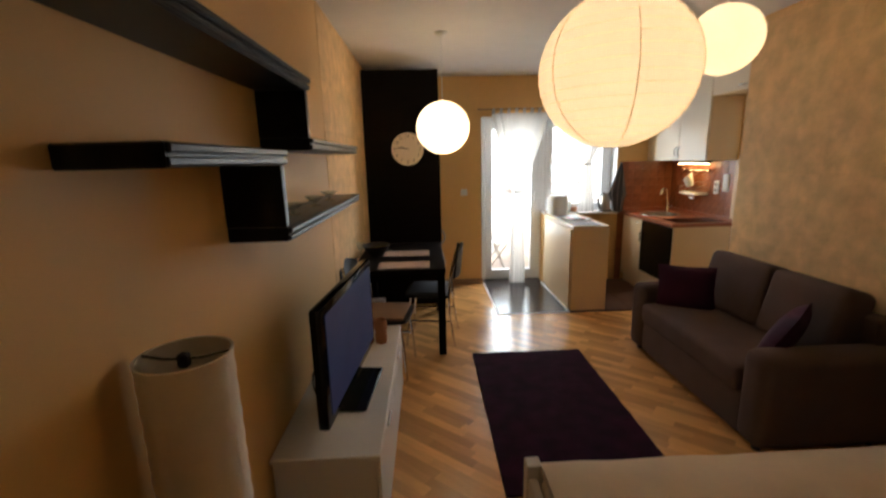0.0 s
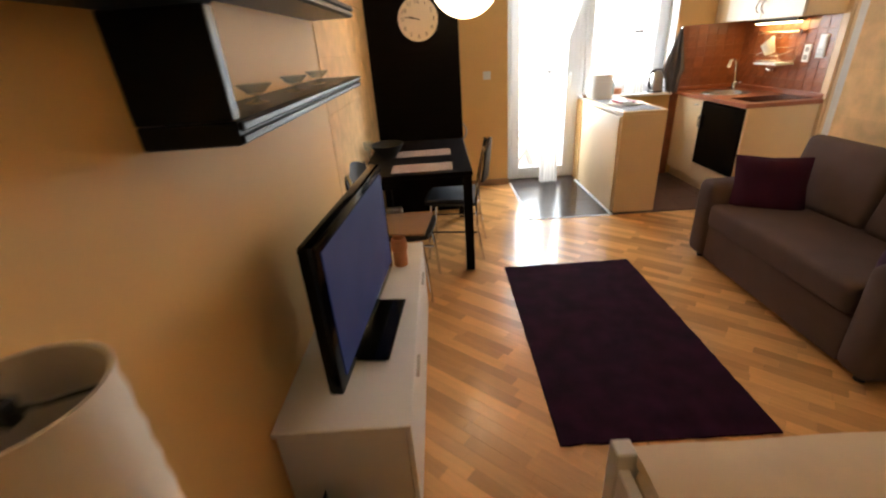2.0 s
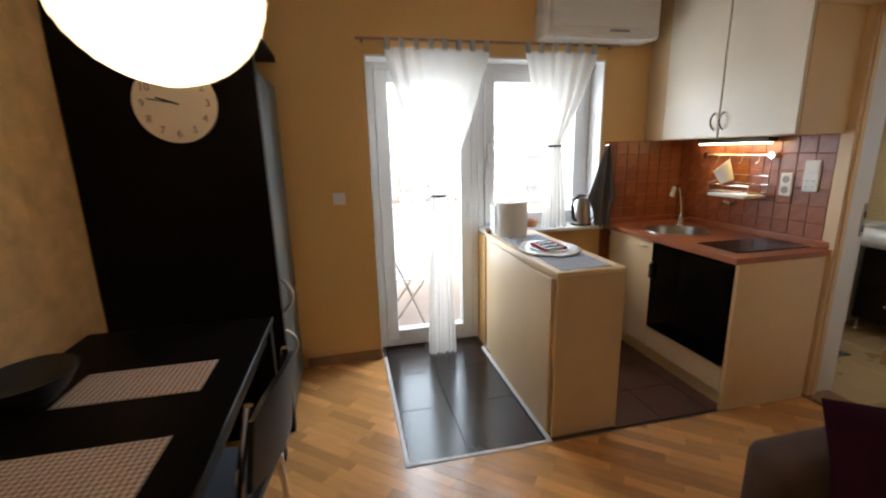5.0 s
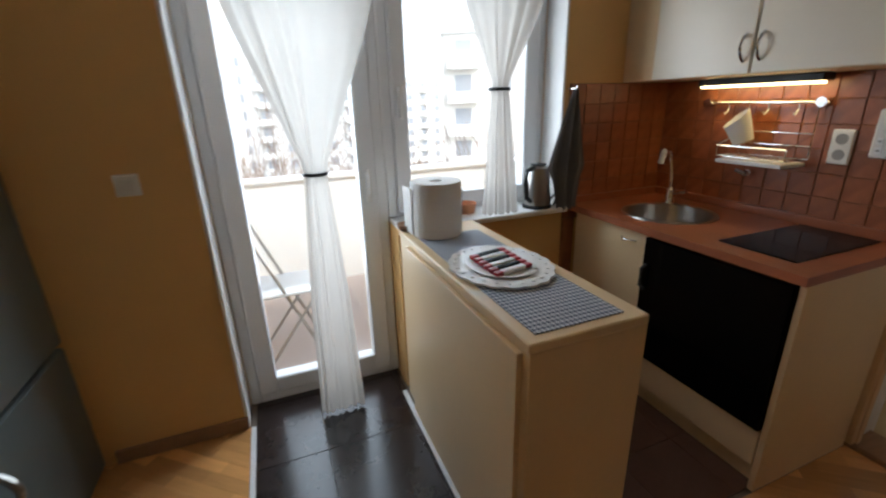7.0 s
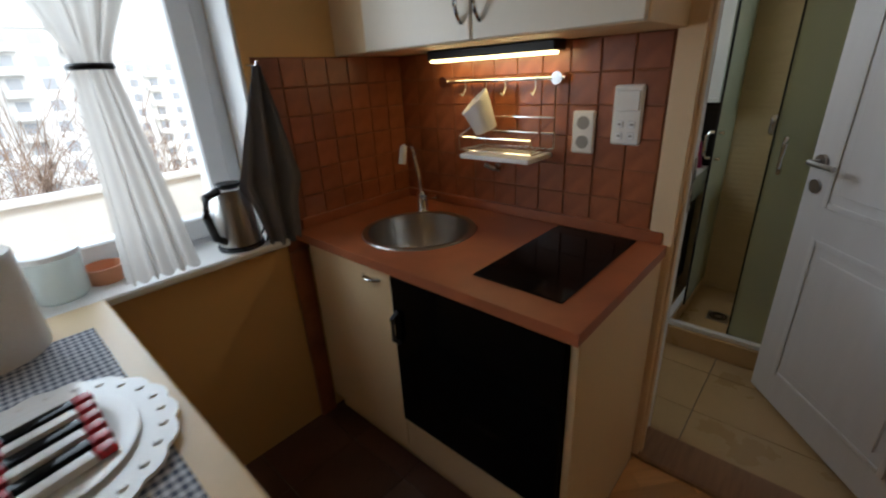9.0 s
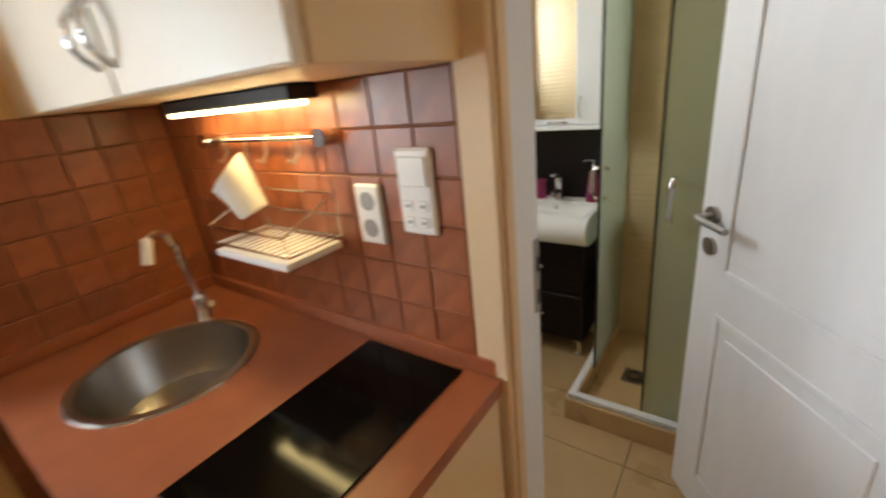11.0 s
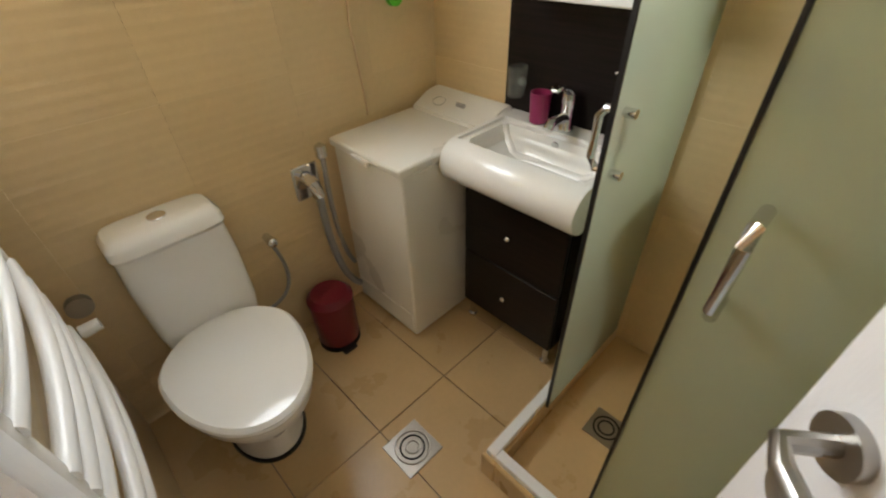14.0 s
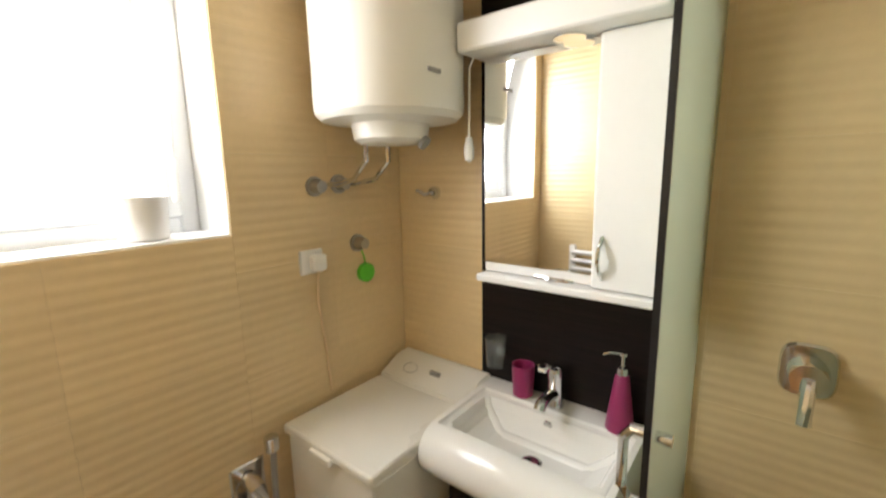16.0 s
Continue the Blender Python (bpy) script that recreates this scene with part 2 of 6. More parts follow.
BALC = mat("balcony_tile", (0.42, 0.34, 0.30), 0.4, vary=0.08)
RENDERW = mat("white_render", (0.80, 0.80, 0.78), 0.8, vary=0.04, bump=0.2)
FACADE = mat("pale_facade", (0.76, 0.73, 0.68), 0.85, vary=0.08, scale=0.4)
FACADE2 = mat("grey_facade", (0.62, 0.61, 0.59), 0.85, vary=0.1, scale=0.4)
ROOF = mat("red_roof", (0.40, 0.13, 0.08), 0.8, vary=0.15)
# Far windows: dark glass lightened, haze and sky reflection put into the colour.
WINDOWHAZE = mat("hazed_window", (0.36, 0.37, 0.39), 0.15)
EARTH = mat("winter_ground", (0.28, 0.25, 0.22), 0.95, vary=0.3, scale=0.1)
BARK = mat("bark", (0.14, 0.10, 0.07), 0.9, vary=0.2)
TWIG = mat("bare_twigs", (0.22, 0.15, 0.11), 0.9, vary=0.3)
RED = mat("red_wrapper", (0.45, 0.02, 0.03), 0.3)
GLITTER = mat("dark_branch", (0.012, 0.010, 0.010), 0.6)

# ---------------------------------------------------------------- mesh helpers


def B():
    return bmesh.new()


def box(bm, x0, x1, y0, y1, z0, z1, bev=0.0, seg=1):
    r = bmesh.ops.create_cube(bm, size=1, matrix=Matrix.LocRotScale(((x0 + x1) / 2, (y0 + y1) / 2, (z0 + z1) / 2), None, (abs(x1 - x0), abs(y1 - y0), abs(z1 - z0))))
    if bev:
        es = {e for v in r["verts"] for e in v.link_edges}
        bmesh.ops.bevel(bm, geom=list(es), offset=bev, segments=seg, affect="EDGES", profile=0.6)
    return bm


def cyl(bm, p, q, r, r2=None, seg=16, caps=True):
    p, q = Vector(p), Vector(q)
    d = q - p
    m = Matrix.Translation((p + q) / 2) @ d.to_track_quat("Z", "Y").to_matrix().to_4x4()
    bmesh.ops.create_cone(bm, cap_ends=caps, segments=seg, radius1=r, radius2=r if r2 is None else r2, depth=d.length, matrix=m)
    return bm


def ball(bm, c, r, s=(1, 1, 1), seg=20):
    bmesh.ops.create_uvsphere(bm, u_segments=seg, v_segments=max(6, seg // 2), radius=r, matrix=Matrix.LocRotScale(c, None, s))
    return bm


def lathe(bm, c, prof, seg=24, sx=1.0, sy=1.0, cap=True):
    """Turn a profile of (radius, height) round the upright through c."""
    rings = []
    for r, h in prof:
        rings.append([bm.verts.new((c[0] + r * sx * math.cos(2 * math.pi * i / seg), c[1] + r * sy * math.sin(2 * math.pi * i / seg), c[2] + h)) for i in range(seg)])
    for a, b in zip(rings, rings[1:]):
        for i in range(seg):
            bm.faces.new((a[i], a[(i + 1) % seg], b[(i + 1) % seg], b[i]))
    for ring, flip in ((rings[0], True), (rings[-1], False)):
        if cap and (ring[0].co - ring[seg // 2].co).length > 1e-4:
            bm.faces.new(ring[::-1] if flip else ring)
    return bm


def tube(bm, pts, r, seg=8):
    """A round bar bent along points."""
    pts = [Vector(p) for p in pts]
    rings = []
    up = Vector((0.13, 0.21, 1)).normalized()
    for i, p in enumerate(pts):
        d = (pts[min(i + 1, len(pts) - 1)] - pts[max(i - 1, 0)]).normalized()
        u = d.cross(up)
        if u.length < 0.05:
            u = d.cross(Vector((1, 0, 0)))
        u.normalize()
        w = d.cross(u)
        rings.append([bm.verts.new(p + r * (math.cos(a) * u + math.sin(a) * w)) for a in [2 * math.pi * k / seg for k in range(seg)]])
    for a, b in zip(rings, rings[1:]):
        for i in range(seg):
            bm.faces.new((a[i], a[(i + 1) % seg], b[(i + 1) % seg], b[i]))
    bm.faces.new(rings[0][::-1])
    bm.faces.new(rings[-1])
    return bm


def arc(p, mid, q, n=10):
    """Points of a smooth bend from p over mid to q."""
    p, mid, q = Vector(p), Vector(mid), Vector(q)
    c = mid * 2 - (p + q) / 2
    return [(1 - t) ** 2 * p + 2 * t * (1 - t) * c + t * t * q for t in [i / n for i in range(n + 1)]]


def slab(bm, outline, z0, z1):
    """A flat plate with a given outline."""
    lo = [bm.verts.new((x, y, z0)) for x, y in outline]
    hi = [bm.verts.new((x, y, z1)) for x, y in outline]
    n = len(lo)
    bm.faces.new(lo[::-1])
    bm.faces.new(hi)
    for i in range(n):
        bm.faces.new((lo[i], lo[(i + 1) % n], hi[(i + 1) % n], hi[i]))
    return bm


def pillow_mesh(bm, c, w, h, d, m=None, n=10):
    """A soft square cushion, w by h, d thick, standing in xz round c."""
    grid = {}
    for side in (1, -1):
        for i in range(n + 1):
            for j in range(n + 1):
                u, v = i / n * 2 - 1, j / n * 2 - 1
                t = max(0.0, (1 - abs(u) ** 2.6) * (1 - abs(v) ** 2.6)) ** 0.5
                k = 1 - 0.07 * (1 - abs(u)) * abs(v) ** 3
                k2 = 1 - 0.07 * (1 - abs(v)) * abs(u) ** 3
                grid[side, i, j] = bm.verts.new((u * w / 2 * k2, side * d / 2 * t, v * h / 2 * k))
    for side in (1, -1):
        for i in range(n):
            for j in range(n):
                q = [grid[side, i, j], grid[side, i + 1, j], grid[side, i + 1, j + 1], grid[side, i, j + 1]]
                bm.faces.new(q if side < 0 else q[::-1])
    bmesh.ops.remove_doubles(bm, verts=bm.verts[:], dist=0.0005)
    bmesh.ops.transform(bm, matrix=Matrix.Translation(c) @ (m or Matrix()), verts=bm.verts[:])
    return bm


def to_mesh(name, bm, material, smooth=True):
    bmesh.ops.recalc_face_normals(bm, faces=bm.faces[:])
    me = bpy.data.meshes.new(name)
    if smooth:
        for f in bm.faces:
            f.smooth = True
        for e in bm.edges:
            if len(e.link_faces) == 2 and e.calc_face_angle(0) > 0.6:
                e.smooth = False
    bm.to_mesh(me)
    bm.free()
    me.materials.append(material)
    return me


def part(name, bm, material, parent, label=""):
    me = to_mesh(name, bm, material)
    off = Vector((0, 0, 0))
    p = parent
    while p is not None:
        off += p.location
        p = p.parent
    me.transform(Matrix.Translation(-off))
    o = new(name, me)
    o.parent = parent
    if label:
        tagged(o, label)
    return o


def thing(name, at, label, category, group="", kind=""):
    o = new(name)
    o.location = at
    o.empty_display_size = 0.05
    return tagged(o, label, category, group, kind)


def single(name, bm, material, label, category, group="", kind=""):
    return tagged(new(name, to_mesh(name, bm, material)), label, category, group, kind)


def struct(name, bm, material, label, category="wall"):
    return single(name, bm, material, label, category, kind="structure")

# ---------------------------------------------------------------- structure
LX, RX, KX, BX = 0.11, 3.20, 3.80, 3.94      # left wall, stone wall, kitchen wall, bath side of it
EX, SY, NY, BN = 5.41, -0.60, 6.20, 6.157    # bath end wall, wall behind, facade wall, bath tile face
CZ = 2.52

struct("wall_left", box(B(), LX - 0.2, LX, SY - 0.2, NY + 0.3, -0.1, CZ), YELLOW, "smooth warm yellow painted wall")
struct("wall_south", box(B(), LX, 3.9, SY - 0.2, SY, -0.1, CZ), YELLOW, "plain yellow painted wall closing the room")
struct("wall_right", box(B(), RX, RX + 0.15, SY, 4.25, -0.1, CZ), YELLOW, "wall behind the sofa under stone-look plaster")
struct("wall_return", box(B(), RX + 0.15, BX, 4.13, 4.25, -0.1, CZ), YELLOW, "short yellow wall beside the bathroom door")
w = B()
box(w, KX, BX, 5.06, NY + 0.3, -0.1, CZ)
box(w, KX, BX, 4.25, 5.06, 2.07, CZ)
struct("wall_kitchen", w, YELLOW, "yellow wall between kitchen and bathroom with a doorway")
w = B()
box(w, LX, 1.42, NY, NY + 0.3, -0.1, CZ)
box(w, 1.42, 3.09, NY, NY + 0.3, 2.06, CZ)
box(w, 2.20, 3.09, NY, NY + 0.3, -0.1, 0.86)
box(w, 3.09, KX, NY, NY + 0.3, -0.1, CZ)
struct("wall_north", w, YELLOW, "yellow outer wall with balcony door and window opening")
w = B()
box(w, BX, 4.02, BN, BN + 0.3, -0.1, CZ)
box(w, 4.02, 4.77, BN, BN + 0.3, -0.1, 1.35)
box(w, 4.02, 4.77, BN, BN + 0.3, 2.12, CZ)
box(w, 4.77, EX + 0.15, BN, BN + 0.3, -0.1, CZ)
struct("wall_bath_north", w, TILEGROUT, "bathroom outer wall with a window opening")
struct("wall_bath_east", box(B(), EX, EX + 0.15, 4.1, BN, -0.1, CZ), TILEGROUT, "bathroom end wall under cream tiles")
struct("wall_bath_south", box(B(), BX, EX, 4.0, 4.13, -0.1, CZ), TILEGROUT, "bathroom wall behind the shower")
struct("ceiling", box(B(), LX - 0.2, KX + 0.05, SY - 0.2, NY + 0.3, CZ, CZ + 0.12), CEILP, "flat white painted ceiling", "ceiling")
struct("ceiling_bath", box(B(), KX + 0.05, EX + 0.15, 4.0, BN + 0.3, CZ, CZ + 0.12), CEILP, "flat white bathroom ceiling", "ceiling")
FLOOR = struct("floor", box(B(), LX - 0.2, BX, SY - 0.2, NY + 0.3, -0.14, -0.012), GROUT, "oak strip parquet laid on the diagonal", "floor")
FLOOR_TILE = struct("floor_kitchen", box(B(), 1.45, KX, 5.07, NY, -0.012, -0.008), GROUT, "dark brown floor tiles by the balcony door and kitchen", "floor")
FLOOR_BATH = struct("floor_bath", box(B(), BX, EX + 0.1, 4.0, BN + 0.2, -0.14, -0.008), GROUT, "beige ceramic bathroom floor tiles", "floor")
struct("threshold", box(B(), KX - 0.02, BX + 0.02, 4.25, 5.06, -0.012, 0.02, 0.008), WOODD, "brown wooden door threshold", "threshold")
b = B()
box(b, 1.425, 1.447, 5.04, 6.19, -0.012, 0.006, 0.003)
box(b, 1.425, 2.18, 5.04, 5.06, -0.012, 0.006, 0.003)
box(b, 2.155, 2.178, 5.06, 6.15, -0.006, 0.012, 0.003)
struct("trim", b, PVC, "white edging strip round the dark tiles", "trim")
b = B()
box(b, 0.90, 1.42, NY - 0.016, NY, 0, 0.065, 0.004)
box(b, LX, LX + 0.016, SY, 5.46, 0, 0.065, 0.004)
box(b, RX - 0.016, RX, SY, 4.25, 0, 0.065, 0.004)
struct("baseboard", b, WOODD, "low brown wooden baseboard", "baseboard")


# stone-look blocks on the walls: long courses, staggered, rounded edges
def stone_course(host, axis, at, lo, hi, out, seed, z0=0.07):
    rnd = random.Random(seed)
    row, z = 0, z0
    while z < CZ - 0.02:
        h = min(rnd.choice((0.24, 0.28, 0.31)), CZ - 0.01 - z)
        y = lo
        first = True
        while y < hi - 0.01:
            ln = rnd.uniform(0.42, 0.72) * (0.5 if first and row % 2 else 1)
            e = y + ln
            if hi - e < 0.2:
                e = hi
            bm = B()
            t = 0.0028 + rnd.uniform(0, 0.0012)
            g = 0.0003
            box(bm, at, at + out * t, y + g, e - g, z + g, z + h - g, 0.0012)
            part("stone_block", bm, STONE, host)
            y = e
            first = False
        z += h
        row += 1


# ---------------------------------------------------------------- balcony door, window and curtains
def frame_ring(bm, x0, x1, z0, z1, y0, y1, w):
    box(bm, x0, x0 + w, y0, y1, z0, z1, 0.006)
    box(bm, x1 - w, x1, y0, y1, z0, z1, 0.006)
    box(bm, x0 + w, x1 - w, y0, y1, z0, z0 + w, 0.006)
    box(bm, x0 + w, x1 - w, y0, y1, z1 - w, z1, 0.006)
    return bm


def pane_of(parent, x0, x1, z0, z1, y):
    p = part("pane", box(B(), x0, x1, y - 0.008, y + 0.008, z0, z1), PANE, parent)
    p.visible_shadow = False
    return p


door = thing("door_1", (1.82, 6.37, 0), "white plastic glazed balcony door", "door", kind="structure")
part("door_frame", frame_ring(B(), 1.425, 2.20, 0.0, 2.05, 6.36, 6.44, 0.05), PVC, door)
part("leaf", frame_ring(B(), 1.476, 2.150, 0.05, 2.00, 6.345, 6.42, 0.085), PVC, door)
pane_of(door, 1.555, 2.07, 0.13, 1.92, 6.385)
h = part("handle", box(B(), 2.095, 2.12, 6.325, 6.345, 0.98, 1.12, 0.004), WHITE, door)
part("lever", box(B(), 2.10, 2.115, 6.30, 6.326, 1.02, 1.14, 0.005), WHITE, h)
win = thing("window_1", (2.65, 6.37, 0.9), "white plastic kitchen window beside the balcony door", "window", kind="structure")
part("window_frame", frame_ring(B(), 2.20, 3.09, 0.86, 2.05, 6.36, 6.44, 0.05), PVC, win)
part("sash", frame_ring(B(), 2.25, 3.04, 0.91, 2.00, 6.345, 6.42, 0.075), PVC, win)
pane_of(win, 2.32, 2.97, 0.98, 1.93, 6.385)
part("window_handle", box(B(), 2.275, 2.295, 6.31, 6.345, 1.36, 1.50, 0.005), WHITE, win)
part("window_sill", box(B(), 2.20, 3.11, 6.12, 6.36, 0.862, 0.888, 0.006), WHITE, win, "white laminated inner sill")
b = B()
for xx in (1.408, 3.088):
    box(b, xx, xx + 0.014, NY - 0.004, 6.36, 0.0 if xx < 2 else 0.888, 2.06, 0.003)
box(b, 1.42, 3.09, NY - 0.004, 6.36, 2.047, 2.061, 0.003)
struct("window_reveal", b, WHITE, "white painted reveal round the balcony opening", "trim")


def gathered(bm, x_at, half_at, y, z0, z1, folds, depth, nz=40, seed=1):
    """A hanging cloth whose centre and half width follow the height; folds run down it."""
    rnd = random.Random(seed)
    ph = [rnd.uniform(0, 6.3) for _ in range(4)]
    nx = folds * 8
    rows = []
    for j in range(nz + 1):
        v = j / nz
        z = z1 + (z0 - z1) * v
        cx, hw = x_at(z), half_at(z)
        row = []
        for i in range(nx + 1):
            u = i / nx * 2 - 1
            a = folds * math.pi * (u + 0.06 * math.sin(3 * u + ph[0]))
            dd = depth * min(1.0, 0.40 + hw / 0.3) * (0.55 + 0.45 * math.sin(2.3 * u + ph[1] + v))
            row.append(bm.verts.new((cx + hw * u + 0.006 * math.sin(a * 0.5 + ph[3]), y + dd * math.sin(a + 0.5 * math.sin(v * 5 + ph[2])), z + 0.008 * math.sin(a + ph[0]) * (1 if j == nz else 0))))
        rows.append(row)
    for a, c in zip(rows, rows[1:]):
        for i in range(nx):
            bm.faces.new((a[i], a[i + 1], c[i + 1], c[i]))
    return bm


def lerp_keys(keys):
    def f(z):
        if z >= keys[0][0]:
            return keys[0][1]
        for (za, a), (zb, c) in zip(keys, keys[1:]):
            if z >= zb:
                t = (za - z) / (za - zb)
                return a + (c - a) * t
        return keys[-1][1]
    return f


def curtain(name, xs, hs, z0, tie_z, tie_x, tabs, label, seed):
    o = thing(name, (tie_x, 6.13, z0), label, "curtain", group="balcony curtains")
    part("cloth", gathered(B(), lerp_keys(xs), lerp_keys(hs), 6.13, z0, 2.09, 6, 0.016, seed=seed), CURT, o)
    bm = B()
    ring = [(tie_x + 0.045 * math.cos(a), 6.13 + 0.042 * math.sin(a), tie_z) for a in [k * math.pi / 8 for k in range(17)]]
    tube(bm, ring, 0.008, 6)
    part("tie_band", bm, BLACKM, o, "thin dark tie band")
    x0, x1 = xs[0][1] - hs[0][1], xs[0][1] + hs[0][1]
    for k in range(tabs):
        x = x0 + 0.03 + (x1 - x0 - 0.06) * k / (tabs - 1)
        part("tab", box(B(), x - 0.017, x + 0.017, 6.112, 6.148, 2.075, 2.145, 0.006), CURT, o)
    return o


curtain("curtain", [(2.1, 1.87), (1.16, 1.85), (0, 1.85)], [(2.1, 0.35), (1.7, 0.24), (1.19, 0.045), (1.12, 0.05), (0.6, 0.085), (0, 0.105)], 0.015, 1.165, 1.85, 8, "long white sheer curtain tied at the waist", 3)
curtain("curtain", [(2.1, 2.72), (1.48, 2.69), (0.9, 2.70)], [(2.1, 0.27), (1.8, 0.18), (1.50, 0.042), (1.42, 0.05), (0.9, 0.10)], 0.90, 1.475, 2.69, 6, "short white sheer window curtain tied midway", 8)
rod = thing("curtain_rod", (2.2, 6.13, 2.13), "thin brown curtain rod over the balcony opening", "curtain rod")
part("rod", cyl(B(), (1.36, 6.13, 2.135), (3.16, 6.13, 2.135), 0.008, seg=10), WOODD, rod)
for x in (1.40, 3.12):
    part("bracket", box(B(), x - 0.008, x + 0.008, 6.125, NY, 2.127, 2.143, 0.002), WOODD, rod)

# ---------------------------------------------------------------- living room: shelves, television, lamp
def z_shelf(y0, yv, y1, ztop, zlow, label):
    o = thing("wall_shelf", (LX, (y0 + y1) / 2, zlow), label, "shelf", group="stepped wall shelves")
    th, fx = 0.046, 0.302
    part("upper_board", box(B(), LX, fx, y0, yv, ztop - th, ztop, 0.004), BLUEBLACK, o)
    part("riser", box(B(), LX, fx - 0.004, yv - 0.035, yv - 0.002, zlow + 0.001, ztop - th - 0.001, 0.003), BLUEBLACK, o)
    part("lower_board", box(B(), LX, fx, yv - 0.035, y1, zlow - th, zlow, 0.004), BLUEBLACK, o)
    for za, ya, yb in ((ztop, y0, yv), (zlow, yv - 0.035, y1)):
        part("edge_moulding", box(B(), fx, fx + 0.012, ya, yb, za - 0.020, za - 0.001, 0.004), BLUEBLACK, o)
        part("edge_moulding", box(B(), fx, fx + 0.008, ya, yb, za - 0.043, za - 0.026, 0.003), BLUEBLACK, o)
    return o


z_shelf(1.70, 2.33, 3.68, 1.612, 1.371, "blackish stepped wall shelf with grooved edge")
z_shelf(1.30, 2.68, 3.72, 1.885, 1.664, "dark stepped wall shelf lit by a lamp")
for y in (2.62, 2.95, 3.25):
    bm = B()
    lathe(bm, (0.22, y, 1.3715), [(0.028, 0), (0.030, 0.003), (0.008, 0.008), (0.007, 0.020), (0.020, 0.024), (0.044, 0.046), (0.042, 0.047), (0.019, 0.027), (0.0, 0.026)], 24)
    single("candle_glass", bm, GLASS, "small clear glass tealight holder on the wall shelf", "candle holder", group="glasses on the shelf")

tvu = thing("tv_bench", (0.33, 3.05, 0), "low white lacquered television bench with long drawers", "tv bench")
part("body", box(B(), 0.115, 0.515, 2.40, 3.70, 0.03, 0.44, 0.003), WHITE, tvu)
part("top", box(B(), 0.112, 0.535, 2.385, 3.71, 0.441, 0.462, 0.003), WHITE, tvu)
for y0, y1 in ((2.392, 3.045), (3.05, 3.705)):
    d = part("drawer_front", box(B(), 0.517, 0.534, y0, y1, 0.035, 0.436, 0.003), WHITE, tvu)
    part("handle", box(B(), 0.534, 0.546, (y0 + y1) / 2 - 0.06, (y0 + y1) / 2 + 0.06, 0.40, 0.41, 0.003), STEEL, d)
part("plinth", box(B(), 0.12, 0.49, 2.42, 3.68, 0.0, 0.029), WHITE, tvu)

tv = thing("television", (0, 0, 0), "flat black television on a foot with blue reflection as glow", "television")
bm = B()
box(bm, -0.43, 0.43, -0.02, 0.028, 0.06, 0.565, 0.014, 2)
part("casing", bm, BLACK, tv)
part("screen", box(B(), -0.385, 0.385, -0.0235, -0.0205, 0.105, 0.53), SCREEN, tv, "dark screen with its blue reflection added as faint glow")
part("back_cover", box(B(), -0.30, 0.30, 0.029, 0.07, 0.12, 0.46, 0.02), BLACKM, tv)
part("neck", box(B(), -0.06, 0.06, -0.005, 0.045, 0.012, 0.09, 0.005), BLACK, tv)
part("foot", box(B(), -0.20, 0.20, -0.11, 0.10, 0.0, 0.014, 0.005), BLACK, tv)
tv.matrix_basis = pose(0.35, 2.89, 0.463, 0, 0, 90 - 5)

cab = B()
tube(cab, arc((0.29, 2.80, 0.70), (0.20, 2.74, 0.62), (0.26, 2.70, 0.468)), 0.004, 6)
single("cable", cab, BLACKM, "thin black cable hanging behind the television", "cable")
can = B()
lathe(can, (0.43, 3.44, 0.4625), [(0.034, 0), (0.036, 0.01), (0.036, 0.085), (0.042, 0.09), (0.042, 0.125), (0.036, 0.15), (0.030, 0.15), (0.028, 0.11), (0, 0.105)], 20)
single("candle_holder", can, CLAY, "terracotta candle holder on the white bench", "candle holder")

# paper floor lamp beside the bench
fl = thing("floor_lamp", (0.212, 1.80, 0), "tall white rice paper cylinder floor lamp", "floor lamp")
prof = [(0.092, 0.03)]
for i in range(44):
    z = 0.03 + 1.15 * i / 43
    prof.append((0.092 + (0.0025 if i % 2 else 0), z))
prof += [(0.089, 1.18), (0.089, 0.4)]
bm = lathe(B(), (0.222, 1.80, 0), prof, 32)
part("shade", bm, PAPER, fl, "unlit crinkled rice paper shade")
part("base", cyl(B(), (0.222, 1.80, 0), (0.222, 1.80, 0.03), 0.094, seg=28), STEEL, fl)
bm = B()
tube(bm, [(0.133, 1.80, 1.178), (0.180, 1.797, 1.170), (0.222, 1.795, 1.170), (0.262, 1.80, 1.172), (0.311, 1.81, 1.18)], 0.003, 6)
part("wire", bm, BLACKM, fl)
part("clip", box(B(), 0.211, 0.233, 1.784, 1.806, 1.152, 1.183, 0.004), BLACKM, fl)

